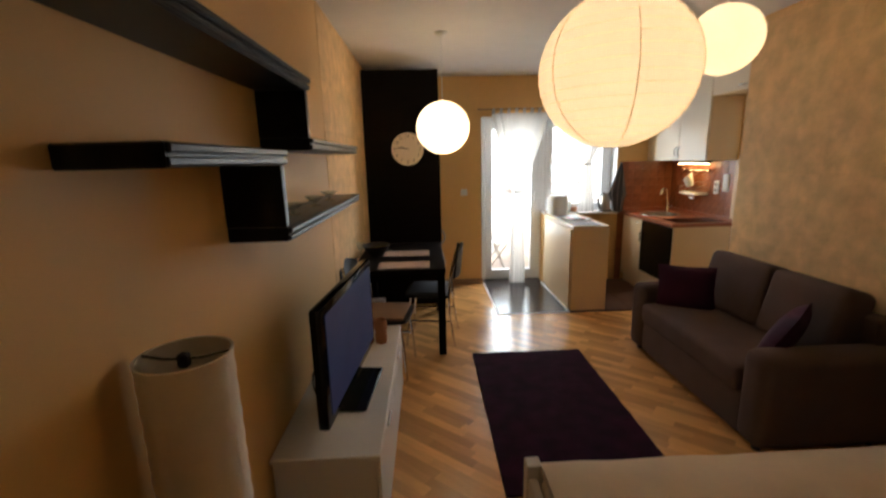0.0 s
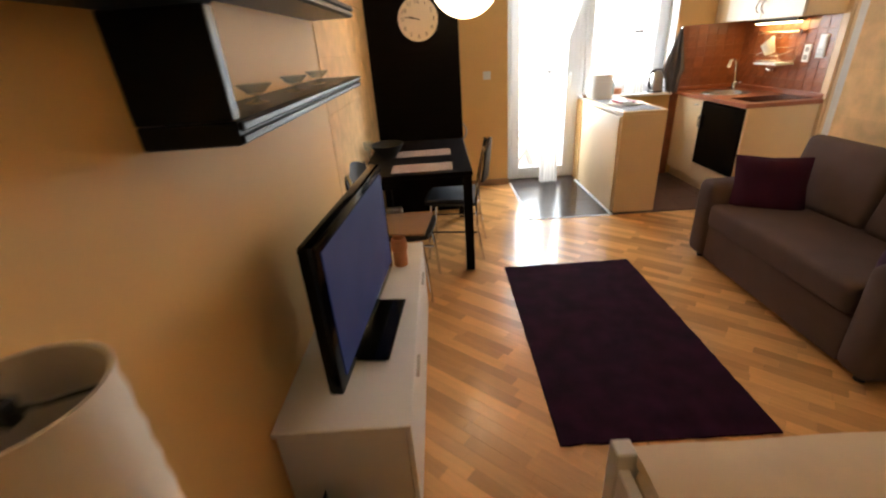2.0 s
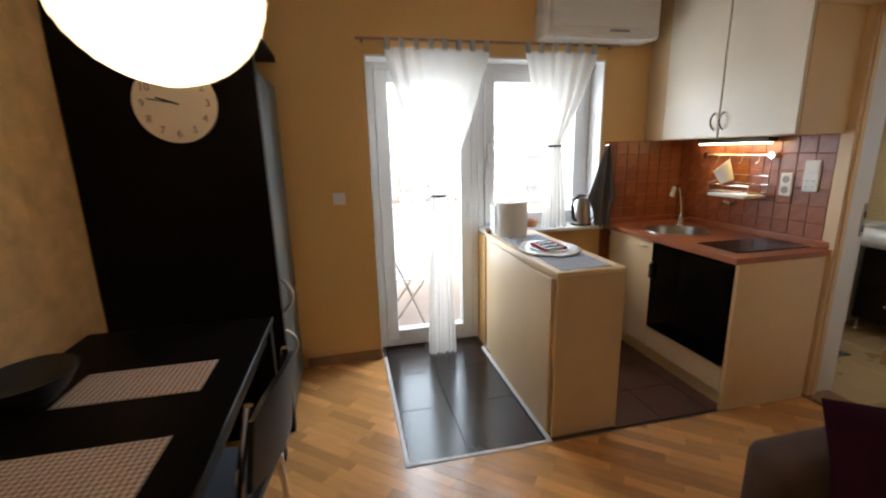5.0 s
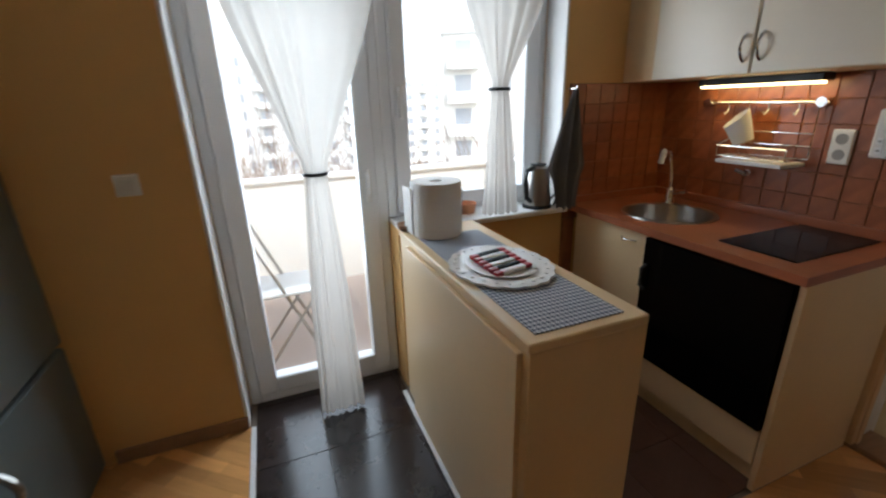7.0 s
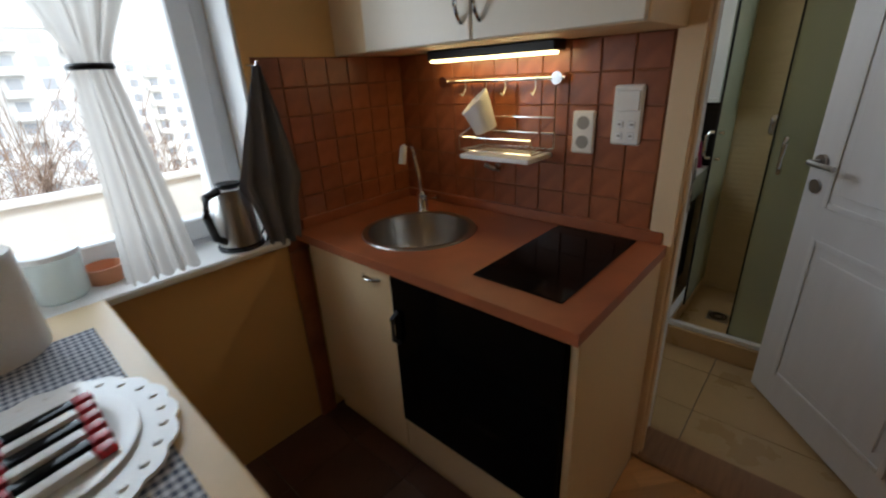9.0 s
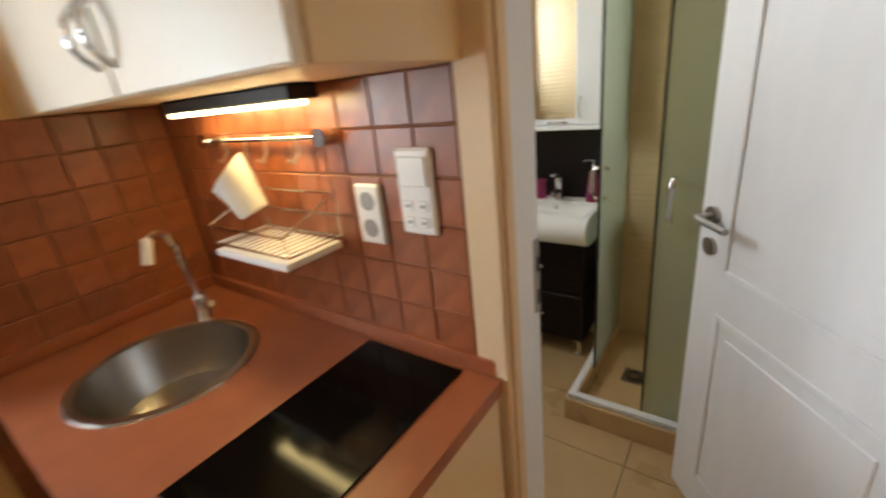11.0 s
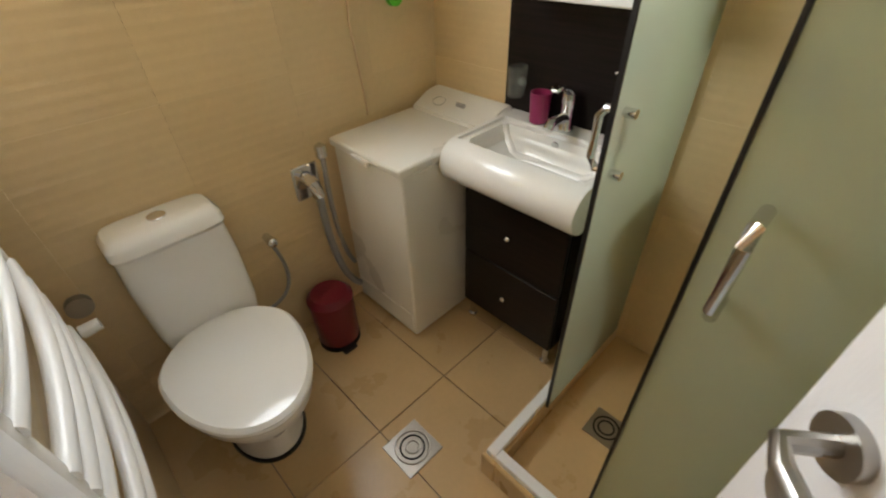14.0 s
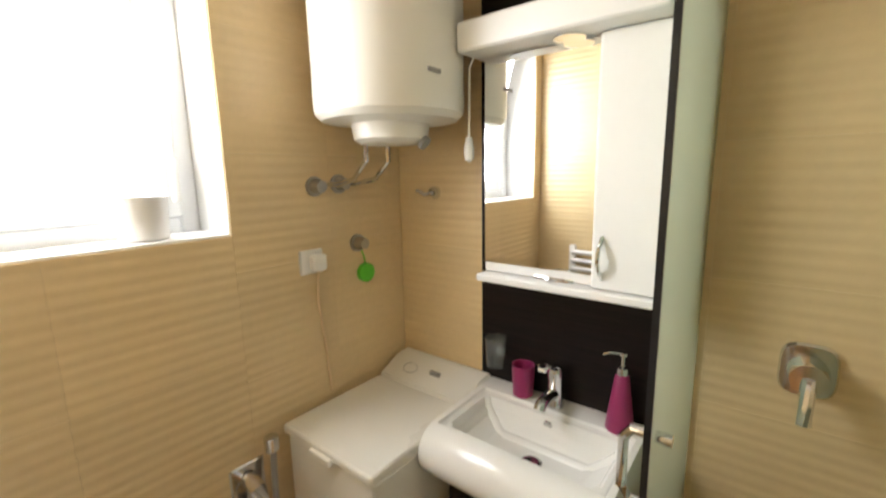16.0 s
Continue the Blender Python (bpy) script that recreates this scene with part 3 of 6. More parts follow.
# dark twig ornament at the bench end
rnd = random.Random(5)
bm = slab(B(), [(0.18, 2.12), (0.32, 2.10), (0.345, 2.25), (0.32, 2.345), (0.18, 2.345)], 0.0, 0.17)
bmesh.ops.bevel(bm, geom=bm.edges[:], offset=0.012, segments=2, affect="EDGES")
pot = thing("potted_ornament", (0.26, 2.24, 0), "black pot with spiky dark leaves on the floor", "ornament")
part("pot", bm, GLITTER, pot)
for k in range(26):
    a = k * 2.4
    r = 0.03 + rnd.uniform(0.02, 0.09)
    tip = (0.26 + r * math.cos(a), 2.24 + r * math.sin(a), 0.20 + rnd.uniform(0, 0.07))
    bm = B()
    p0 = Vector((0.26, 2.24, 0.15))
    tp = Vector(tip)
    side = (tp - p0).cross(Vector((0, 0, 1))).normalized() * 0.022
    mid = (p0 + tp) / 2 + Vector((0, 0, 0.02))
    vs = [bm.verts.new(v) for v in (p0, mid + side, tp, mid - side)]
    vs2 = [bm.verts.new(v + Vector((0, 0, 0.003))) for v in (p0, mid + side, tp, mid - side)]
    bm.faces.new(vs)
    bm.faces.new(vs2[::-1])
    for i in range(4):
        bm.faces.new((vs[i], vs[(i + 1) % 4], vs2[(i + 1) % 4], vs2[i]))
    part("leaf", bm, GLITTER, pot)

# paper globe lights
def globe(x, y, z, r, material, label, power):
    o = thing("pendant_lamp", (x, y, z), label, "pendant lamp", group="paper globe lamps")
    prof = []
    n = 40
    for i in range(n + 1):
        a = -math.pi / 2 + math.pi * i / n
        k = 1 + (0.006 if i % 2 else -0.004)
        prof.append((max(0.03, r * math.cos(a) * k), r * math.sin(a) * 0.96))
    prof = prof[1:]
    part("shade", lathe(B(), (x, y, z), prof, 40), material, o)
    if material is LANTERN:
        for k in range(1, 22):
            a = -math.pi / 2 + math.pi * k / 22
            rr = r * math.cos(a) + 0.0005
            part("rib", tube(B(), [(x + rr * math.cos(q), y + rr * math.sin(q), z + r * 0.96 * math.sin(a)) for q in [i * math.pi / 20 for i in range(41)]], 0.0009, 4), LINEN, o)
        for k in range(6):
            q = k * math.pi / 3 + 0.35
            part("seam", tube(B(), [(x + (r * math.cos(a) + 0.001) * math.cos(q), y + (r * math.cos(a) + 0.001) * math.sin(q), z + r * 0.96 * math.sin(a)) for a in [-1.45 + 2.9 * i / 24 for i in range(25)]], 0.0013, 4), LINEN, o)
    part("cord", cyl(B(), (x, y, z + r * 0.95), (x, y, CZ - 0.03), 0.004, seg=8), WHITE, o)
    part("ceiling_rose", lathe(B(), (x, y, CZ - 0.035), [(0.012, 0), (0.045, 0.02), (0.05, 0.035)], 20), WHITE, o)
    l = lamp("globe_light", "POINT", pose(x, y, z), power, WARM, radius=0.045)
    o.children[0].visible_shadow = False
    return o


globe(0.885, 4.443, 1.818, 0.212, GLOBE, "glowing white paper globe over the dining table", 1.1)
globe(1.235, 2.07, 1.775, 0.193, LANTERN, "glowing ribbed rice paper lantern near the bed", 0.62)
globe(2.44, 3.46, 2.19, 0.192, GLOBE, "glowing paper globe over the sofa", 0.38)

# rug, with ragged pile
bm = B()
nx, ny = 26, 46
x0, x1, y0, y1 = 1.075, 1.955, 2.655, 4.17
g = [[bm.verts.new((x0 + (x1 - x0) * i / nx + 0.006 * noise.noise((i, j, 3)) + (0.004 * noise.noise((j * 0.3, 0, 1)) if i in (0, nx) else 0), y0 + (y1 - y0) * j / ny + 0.006 * noise.noise((i * 0.5, j, 9)), 0.010 + 0.004 * noise.noise((i * 0.7, j * 0.7, 0)))) for j in range(ny + 1)] for i in range(nx + 1)]
for i in range(nx):
    for j in range(ny):
        bm.faces.new((g[i][j], g[i + 1][j], g[i + 1][j + 1], g[i][j + 1]))
edge = [e for e in bm.edges if e.is_boundary]
ex = bmesh.ops.extrude_edge_only(bm, edges=edge)
for v in ex["geom"]:
    if isinstance(v, bmesh.types.BMVert):
        v.co.z = 0.0005
single("rug", bm, RUGM, "dark aubergine pile rug on the parquet", "rug")

# sofa
sofa = thing("sofa", (2.8, 3.55, 0), "taupe fabric two-seat sofa bed against stone wall", "sofa")
SY0, SY1 = 2.83, 4.26
part("base", box(B(), 2.435, 3.17, SY0 + 0.17, SY1 - 0.17, 0.03, 0.27, 0.02, 2), SOFA, sofa)
part("seat_cushion", box(B(), 2.405, 2.98, SY0 + 0.18, SY1 - 0.18, 0.272, 0.43, 0.045, 4), SOFA, sofa)
for y0, y1 in ((SY0 + 0.185, (SY0 + SY1) / 2 - 0.004), ((SY0 + SY1) / 2 + 0.004, SY1 - 0.12)):
    bm = B()
    box(bm, -0.095, 0.095, y0, y1, 0.0, 0.43, 0.06, 4)
    bmesh.ops.transform(bm, matrix=Matrix.Translation((2.97, 0, 0.40)) @ Matrix.Rotation(radians(13), 4, "Y"), verts=bm.verts[:])
    part("back_cushion", bm, SOFA, sofa)
part("backrest", box(B(), 3.07, 3.18, SY0 + 0.10, SY1 - 0.10, 0.05, 0.70, 0.03, 3), SOFA, sofa)
for ya, yb in ((SY0, SY0 + 0.178), (SY1 - 0.178, SY1)):
    bm = B()
    box(bm, 2.41, 3.17, ya, yb, 0.03, 0.56, 0.07, 5)
    part("armrest", bm, SOFA, sofa)
for x in (2.48, 3.10):
    for y in (SY0 + 0.08, SY1 - 0.08):
        part("foot", cyl(B(), (x, y, 0), (x, y, 0.032), 0.022, seg=12), BLACKM, sofa)
single("throw_pillow", pillow_mesh(B(), (2.71, 4.01, 0.555), 0.40, 0.36, 0.13, Matrix.Rotation(radians(-28), 4, "Z") @ Matrix.Rotation(radians(-22), 4, "X")), PURPLE, "dark purple square throw pillow in the sofa corner", "pillow", "sofa pillows")
single("throw_pillow", pillow_mesh(B(), (2.70, 3.09, 0.56), 0.40, 0.38, 0.13, Matrix.Rotation(radians(40), 4, "Z") @ Matrix.Rotation(radians(25), 4, "X")), PURPLE, "purple throw pillow against the near sofa arm", "pillow", "sofa pillows")

# bed with white frame
bed = thing("bed", (2.1, 1.2, 0), "white wooden bed frame with cream linen cover", "bed")
for x in (1.075, 3.12):
    for y in (0.35, 2.19):
        part("post", box(B(), x - 0.025, x + 0.025, y - 0.025, y + 0.025, 0, 0.565, 0.004), WHITE, bed)
part("side_rail", box(B(), 1.055, 1.085, 0.376, 2.164, 0.36, 0.52, 0.004), WHITE, bed)
part("side_rail", box(B(), 3.11, 3.14, 0.376, 2.164, 0.36, 0.52, 0.004), WHITE, bed)
part("end_rail", box(B(), 1.101, 3.094, 2.175, 2.205, 0.36, 0.53, 0.004), WHITE, bed)
part("end_rail", box(B(), 1.101, 3.094, 0.335, 0.365, 0.36, 0.53, 0.004), WHITE, bed)
part("mattress", box(B(), 1.09, 3.105, 0.37, 2.17, 0.34, 0.53, 0.04, 3), LINEN, bed)
bm = B()
n = 30
gr = [[bm.verts.new((1.105 + 1.99 * i / n, 0.36 + 1.85 * j / n, 0.553 + 0.010 * noise.noise((i * 0.35, j * 0.5, 2)) - (0.012 if j == n else 0))) for j in range(n + 1)] for i in range(n + 1)]
for i in range(n):
    for j in range(n):
        bm.faces.new((gr[i][j], gr[i + 1][j], gr[i + 1][j + 1], gr[i][j + 1]))
ex = bmesh.ops.extrude_edge_only(bm, edges=[e for e in bm.edges if e.is_boundary])
for v in ex["geom"]:
    if isinstance(v, bmesh.types.BMVert):
        v.co.z = 0.515
cover = single("bed_cover", bm, LINEN, "wrinkled cream linen cover spread over the bed", "bed cover")

# ---------------------------------------------------------------- dining corner
TZ = 0.73
table = thing("dining_table", (0.5, 4.65, 0), "black-brown wooden dining table against the wall", "table")
part("tabletop", box(B(), 0.125, 0.872, 4.17, 5.30, TZ - 0.03, TZ, 0.004), WENGE, table)
for x in (0.16, 0.835):
    for y in (4.21, 5.26):
        part("leg", box(B(), x - 0.03, x + 0.03, y - 0.03, y + 0.03, 0, TZ - 0.031, 0.004), WENGE, table)
part("apron", box(B(), 0.19, 0.805, 4.20, 4.22, TZ - 0.10, TZ - 0.031), WENGE, table)
part("apron", box(B(), 0.825, 0.845, 4.24, 5.23, TZ - 0.10, TZ - 0.031), WENGE, table)
MATS = checks("placemat_weave", (0.62, 0.50, 0.42), (0.17, 0.10, 0.08), 0.017, 0.017)
for y in (4.345, 4.79):
    single("placemat", box(B(), 0.33, 0.745, y - 0.11, y + 0.10, TZ, TZ + 0.003), MATS, "checked brown and cream placemat on dark table", "placemat", "placemats")
bm = lathe(B(), (0.27, 4.72, TZ), [(0.04, 0), (0.05, 0.006), (0.09, 0.045), (0.125, 0.105), (0.118, 0.105), (0.08, 0.05), (0.0, 0.02)], 20, 1.0, 1.15)
single("bowl", bm, GLITTER, "dark rough bowl on the dining table", "bowl")
bm = lathe(B(), (0.165, 4.50, TZ), [(0.03, 0), (0.034, 0.003), (0.006, 0.01), (0.006, 0.09), (0.03, 0.12), (0.038, 0.17), (0.036, 0.17), (0.026, 0.12), (0, 0.11)], 18)
single("wine_glass", bm, GLASS, "small stemmed glass on the dining table", "glass")


def chair(m, label, pad):
    o = thing("dining_chair", (0, 0, 0), label, "chair", "dining chairs")
    out = [(0.20, -0.19), (0.20, 0.10), (0.17, 0.185), (0.10, 0.20), (-0.10, 0.20), (-0.17, 0.185), (-0.20, 0.10), (-0.20, -0.19)]
    part("seat", slab(B(), out, 0.43, 0.455), BLACKM, o)
    part("seat_pad", box(B(), -0.18, 0.18, -0.17, 0.17, 0.456, 0.474, 0.008, 2), pad, o)
    for s in (-1, 1):
        part("front_leg", tube(B(), [(s * 0.185, 0.185, 0.0), (s * 0.175, 0.165, 0.25), (s * 0.165, 0.14, 0.43)], 0.011, 10), CHROME, o)
        part("back_leg", tube(B(), [(s * 0.19, -0.23, 0.0), (s * 0.185, -0.19, 0.25), (s * 0.18, -0.185, 0.46), (s * 0.175, -0.21, 0.65), (s * 0.165, -0.25, 0.84)], 0.011, 10), CHROME, o)
        part("stretcher", tube(B(), [(s * 0.182, 0.17, 0.22), (s * 0.187, -0.2, 0.22)], 0.008, 8), CHROME, o)
    bm = B()
    n = 12
    rows = []
    for k in range(n + 1):
        u = k / n * 2 - 1
        yb = -0.225 - 0.035 * (1 - u * u)
        top = 0.86 - 0.05 * abs(u) ** 3
        rows.append([bm.verts.new((u * 0.19, yb, 0.60)), bm.verts.new((u * 0.19, yb - 0.03, top)), bm.verts.new((u * 0.19, yb - 0.045, top)), bm.verts.new((u * 0.19, yb - 0.015, 0.60))])
    for a, c in zip(rows, rows[1:]):
        for i in range(4):
            bm.faces.new((a[i], c[i], c[(i + 1) % 4], a[(i + 1) % 4]))
    bm.faces.new(rows[0])
    bm.faces.new(rows[-1][::-1])
    part("backrest", bm, BLACKM, o)
    o.matrix_basis = m
    return o


BLUEPAD = mat("dark_blue_pad", (0.10, 0.11, 0.13), 0.5, vary=0.1)
chair(pose(0.40, 4.00, 0, 0, 0, -98), "black and chrome chair with tan seat pad", TAN)
chair(pose(0.74, 4.56, 0, 0, 0, 82), "black and chrome chair pushed under the table", BLUEPAD)
bag = B()
box(bag, 0.20, 0.36, 4.42, 4.48, 0.0, 0.42, 0.02, 2)
single("folded_board", bag, WHITE, "white folded board standing under the dining table", "board")

# fridge housing and fridge
hs = thing("fridge_housing", (0.5, 5.5, 0), "tall black-brown wooden fridge housing", "cabinet")
part("side_panel", box(B(), LX + 0.005, 0.885, 5.46, 5.495, 0, 2.46, 0.003), WENGE, hs)
part("top_panel", box(B(), LX + 0.005, 0.885, 5.496, NY - 0.005, 2.0, 2.035, 0.003), WENGE, hs)
part("inner_panel", box(B(), 0.845, 0.882, 5.497, 5.535, 0, 1.999, 0.002), WENGE, hs)
fr = thing("refrigerator", (0.5, 5.85, 0), "silver-grey fridge freezer with curved bar handles", "refrigerator")
part("body", box(B(), LX + 0.03, 0.80, 5.56, 6.17, 0.02, 1.87, 0.008), FRIDGE, fr)
for z0, z1, hz in ((0.03, 0.60, (0.37, 0.53)), (0.61, 1.865, (0.64, 0.82))):
    d = part("fridge_door", box(B(), 0.802, 0.872, 5.56, 6.17, z0, z1, 0.02, 3), FRIDGE, fr)
    part("handle", tube(B(), arc((0.872, 5.60, hz[0]), (0.925, 5.60, sum(hz) / 2), (0.872, 5.60, hz[1])), 0.010, 8), STEEL, d)
bx = B()
box(bx, 0.30, 0.84, 5.70, 6.12, 2.037, 2.33, 0.006)
single("storage_box", bx, WHITE, "white box on top of the fridge housing", "box")

# wall clock on the dark panel
ck = thing("wall_clock", (0.555, 5.45, 1.685), "round cream wall clock on the dark panel", "clock")
bm = cyl(B(), (0.555, 5.4595, 1.685), (0.555, 5.438, 1.685), 0.165, seg=48)
part("face", bm, CLOCKF, ck, "cream dial with dark numerals")
for k in range(12):
    a = radians(30 * k)
    cu = bpy.data.curves.new("numeral", "FONT")
    cu.body, cu.size, cu.align_x, cu.align_y, cu.extrude = str(k if k else 12), 0.045, "CENTER", "CENTER", 0.0005
    tmp = new("tmp", cu)
    me = bpy.data.meshes.new_from_object(tmp.evaluated_get(bpy.context.evaluated_depsgraph_get()))
    bpy.data.objects.remove(tmp)
    me.transform(Matrix.Translation((0.128 * math.sin(a), -0.0125, 0.128 * math.cos(a))) @ Matrix.Rotation(radians(90), 4, "X"))
    me.materials.clear()
    me.materials.append(DIALINK)
    nu = new("numeral", me)
    nu.parent = ck
for a, ln, w in ((-72, 0.075, 0.004), (-80, 0.11, 0.0025)):
    bm = B()
    box(bm, -w, w, -0.003, -0.0012, -0.015, ln)
    bmesh.ops.transform(bm, matrix=Matrix.Translation((0.555, 5.4375, 1.685)) @ Matrix.Rotation(radians(a), 4, "Y"), verts=bm.verts[:])
    part("clock_hand", bm, BLACKM, ck)

sw = thing("light_switch", (1.195, 6.19, 1.17), "white plastic light switch on yellow wall", "light switch", "switches")
part("plate", box(B(), 1.155, 1.235, NY - 0.010, NY, 1.13, 1.21, 0.004), WHITE, sw)
part("rocker", box(B(), 1.170, 1.220, NY - 0.014, NY - 0.0105, 1.145, 1.195, 0.002), WHITE, sw)

ac = thing("air_conditioner", (2.95, 6.1, 2.14), "white wall-mounted air conditioner above the curtain rod", "air conditioner")
bm = B()
box(bm, 2.55, 3.36, 5.99, NY, 2.15, 2.42, 0.03, 3)
part("body", bm, ENAMEL, ac)
part("louvre", box(B(), 2.60, 3.31, 5.985, 6.05, 2.146, 2.165, 0.004), WHITE, ac)
part("front_panel", box(B(), 2.575, 3.335, 5.982, 5.989, 2.21, 2.40, 0.003), ENAMEL, ac)
part("badge", box(B(), 2.98, 3.12, 5.978, 5.9815, 2.185, 2.200), HOSE, ac)

# ---------------------------------------------------------------- kitchen
isl = thing("kitchen_island", (2.36, 5.6, 0), "narrow cream laminate bar cabinet beside the balcony door", "cabinet")
part("body", box(B(), 2.184, 2.536, 5.072, 6.115, 0.02, 0.862, 0.002), CREAM, isl)
part("top", box(B(), 2.178, 2.546, 5.055, 6.118, 0.863, 0.89, 0.004), CREAM, isl)
part("end_panel", box(B(), 2.180, 2.544, 5.056, 5.0715, 0.012, 0.8625, 0.002), CREAM, isl)
part("plinth", box(B(), 2.19, 2.53, 5.08, 6.11, 0.0, 0.0195), BLACKM, isl)
part("side_panel", box(B(), 2.166, 2.1835, 5.09, 5.98, 0.02, 0.85, 0.002), CREAM, isl)
RUNNER = checks("runner_weave", (0.62, 0.64, 0.68), (0.085, 0.10, 0.15), 0.014, 0.019)
single("table_runner", box(B(), 2.215, 2.49, 5.09, 5.95, 0.8905, 0.893), RUNNER, "blue and white woven runner along the bar top", "table runner")
PX, PY, PZ = 2.357, 5.512, 0.8935
bm = B()
n = 72
ring = []
for k in range(n):
    a = 2 * math.pi * k / n
    s = 1 + 0.045 * abs(math.sin(a * 9))
    ring.append((PX + 0.165 * s * math.cos(a), PY + 0.195 * s * math.sin(a)))
pl = thing("plate", (PX, PY, PZ), "oval white plate with scalloped lace rim", "plate")
slab(bm, ring, PZ + 0.004, PZ + 0.011)
part("rim", bm, CERAM, pl)
part("dish", lathe(B(), (PX, PY, PZ), [(0.07, 0), (0.10, 0.002), (0.118, 0.018), (0.112, 0.019), (0.09, 0.0125), (0.0, 0.0125)], 40, 1.0, 1.2), CERAM, pl)
for k in range(24):
    a = 2 * math.pi * (k + 0.5) / 24
    c = (PX + 0.148 * math.cos(a), PY + 0.176 * math.sin(a))
    part("lace_boss", lathe(B(), (c[0], c[1], PZ + 0.011), [(0.008, 0), (0.005, 0.003), (0, 0.0035)], 8), CERAM, pl)
for k in range(6):
    y = PY - 0.085 + 0.034 * k
    bar = thing("chocolate_bar", (PX, y, PZ + 0.014), "small chocolate bar in red and black wrapper on plate", "chocolate bar", "wrapped bars on the plate")
    ang = Matrix.Translation((PX, y, PZ + 0.021)) @ Matrix.Rotation(radians(12), 4, "Z")
    for nm, xa, xb, mt in (("wrapper_end", -0.075, -0.048, RED), ("wrapper", -0.0475, 0.0475, BLACK if k % 2 else WHITE), ("wrapper_end", 0.048, 0.075, RED)):
        bm = B()
        box(bm, xa, xb, -0.011, 0.011, -0.007, 0.007, 0.003, 2)
        bmesh.ops.transform(bm, matrix=ang, verts=bm.verts[:])
        part(nm, bm, mt, bar)
rl = thing("paper_towel_roll", (2.35, 6.0, 0.89), "thick white paper towel roll on the bar", "paper towels")
bm = lathe(B(), (2.312, 5.980, 0.8935), [(0.028, 0), (0.104, 0), (0.107, 0.01), (0.107, 0.218), (0.103, 0.226), (0.028, 0.226), (0.028, 0.0)], 40)
part("roll", bm, ROLL, rl)
part("loose_sheet", box(B(), 2.199, 2.2025, 5.975, 6.08, 0.9, 1.095), ROLL, rl)
bm = lathe(B(), (2.215, 6.09, 0.8905), [(0.03, 0), (0.04, 0.005), (0.048, 0.03), (0.044, 0.03), (0.036, 0.01), (0, 0.008)], 20)
single("ashtray", bm, WOODD, "small brown wooden dish at the bar end", "dish")
jar = thing("plastic_container", (2.47, 6.20, 0.89), "milky plastic container with blue lid on sill", "container")
part("tub", lathe(B(), (2.475, 6.235, 0.8885), [(0.055, 0), (0.066, 0.01), (0.070, 0.125), (0.066, 0.125), (0.06, 0.012), (0, 0.01)], 26), PLASTIC, jar)
part("lid", lathe(B(), (2.475, 6.235, 1.0145), [(0.073, 0), (0.073, 0.014), (0.06, 0.018), (0, 0.018)], 26), WHITE, jar)
bk = B()
lathe(bk, (2.585, 6.27, 0.8885), [(0.045, 0), (0.055, 0.05), (0.05, 0.05), (0.042, 0.006), (0, 0.005)], 18)
single("basket", bk, CLAY, "little tan basket on the window sill", "basket")

kt = thing("electric_kettle", (2.965, 6.2, 0.888), "steel and black electric kettle on the window sill", "kettle")
part("jug", lathe(B(), (2.97, 6.205, 0.905), [(0.068, 0), (0.070, 0.02), (0.060, 0.15), (0.052, 0.19), (0.03, 0.205), (0, 0.207)], 28), STEEL, kt)
part("base", lathe(B(), (2.97, 6.205, 0.8885), [(0.075, 0), (0.077, 0.012), (0.06, 0.016), (0, 0.016)], 28), BLACKM, kt)
part("handle", tube(B(), [(2.925, 6.18, 1.10), (2.875, 6.16, 1.09), (2.865, 6.155, 1.03), (2.88, 6.165, 0.95), (2.915, 6.18, 0.925)], 0.013, 10), BLACKM, kt)
part("lid", lathe(B(), (2.97, 6.205, 1.1085), [(0.042, 0), (0.04, 0.006), (0, 0.010)], 20), BLACKM, kt)
single("kettle_cable", tube(B(), arc((3.03, 6.2, 0.893), (3.075, 6.17, 0.97), (3.04, 6.16, 0.893), 14), 0.004, 6), BLACKM, "black kettle cord looped on the sill", "cable")
# tea towel hanging beside the window
bm = gathered(B(), lerp_keys([(1.47, 3.115), (1.1, 3.09), (0.9, 3.10)]), lerp_keys([(1.47, 0.014), (1.38, 0.045), (1.10, 0.12), (1.02, 0.085), (0.88, 0.065)]), 6.13, 0.88, 1.47, 3, 0.028, 24, 4)
tow = thing("tea_towel", (3.11, 6.13, 0.9), "grey tea towel hanging from a hook", "towel")
part("cloth", bm, GREY, tow)
part("hook", tube(B(), [(3.115, NY, 1.475), (3.115, 6.13, 1.472), (3.115, 6.12, 1.485)], 0.005, 8), CHROME, tow)

kb = thing("base_cabinet", (3.5, 5.6, 0), "cream kitchen base cabinet with a door", "cabinet", "kitchen cabinets")
part("carcass", box(B(), 3.235, KX - 0.012, 5.075, NY - 0.012, 0.10, 0.70, 0.002), CREAM, kb)
part("end_panel", box(B(), 3.213, KX - 0.01, 5.052, 5.0745, 0.0, 0.850, 0.002), CREAM, kb)
d = part("door", box(B(), 3.213, 3.234, 5.685, 6.165, 0.11, 0.846, 0.003), CREAM, kb)
part("handle", tube(B(), arc((3.213, 5.74, 0.80), (3.19, 5.785, 0.80), (3.213, 5.83, 0.80)), 0.005, 8), CHROME, d)
part("plinth", box(B(), 3.26, KX - 0.02, 5.08, NY - 0.02, 0.0, 0.099), CREAM, kb)
part("kick_panel", box(B(), 3.214, 3.234, 5.078, 5.682, 0.105, 0.258, 0.002), CREAM, kb)
ov = thing("oven", (3.22, 5.38, 0.28), "built-in oven with a plain black glass door", "oven")
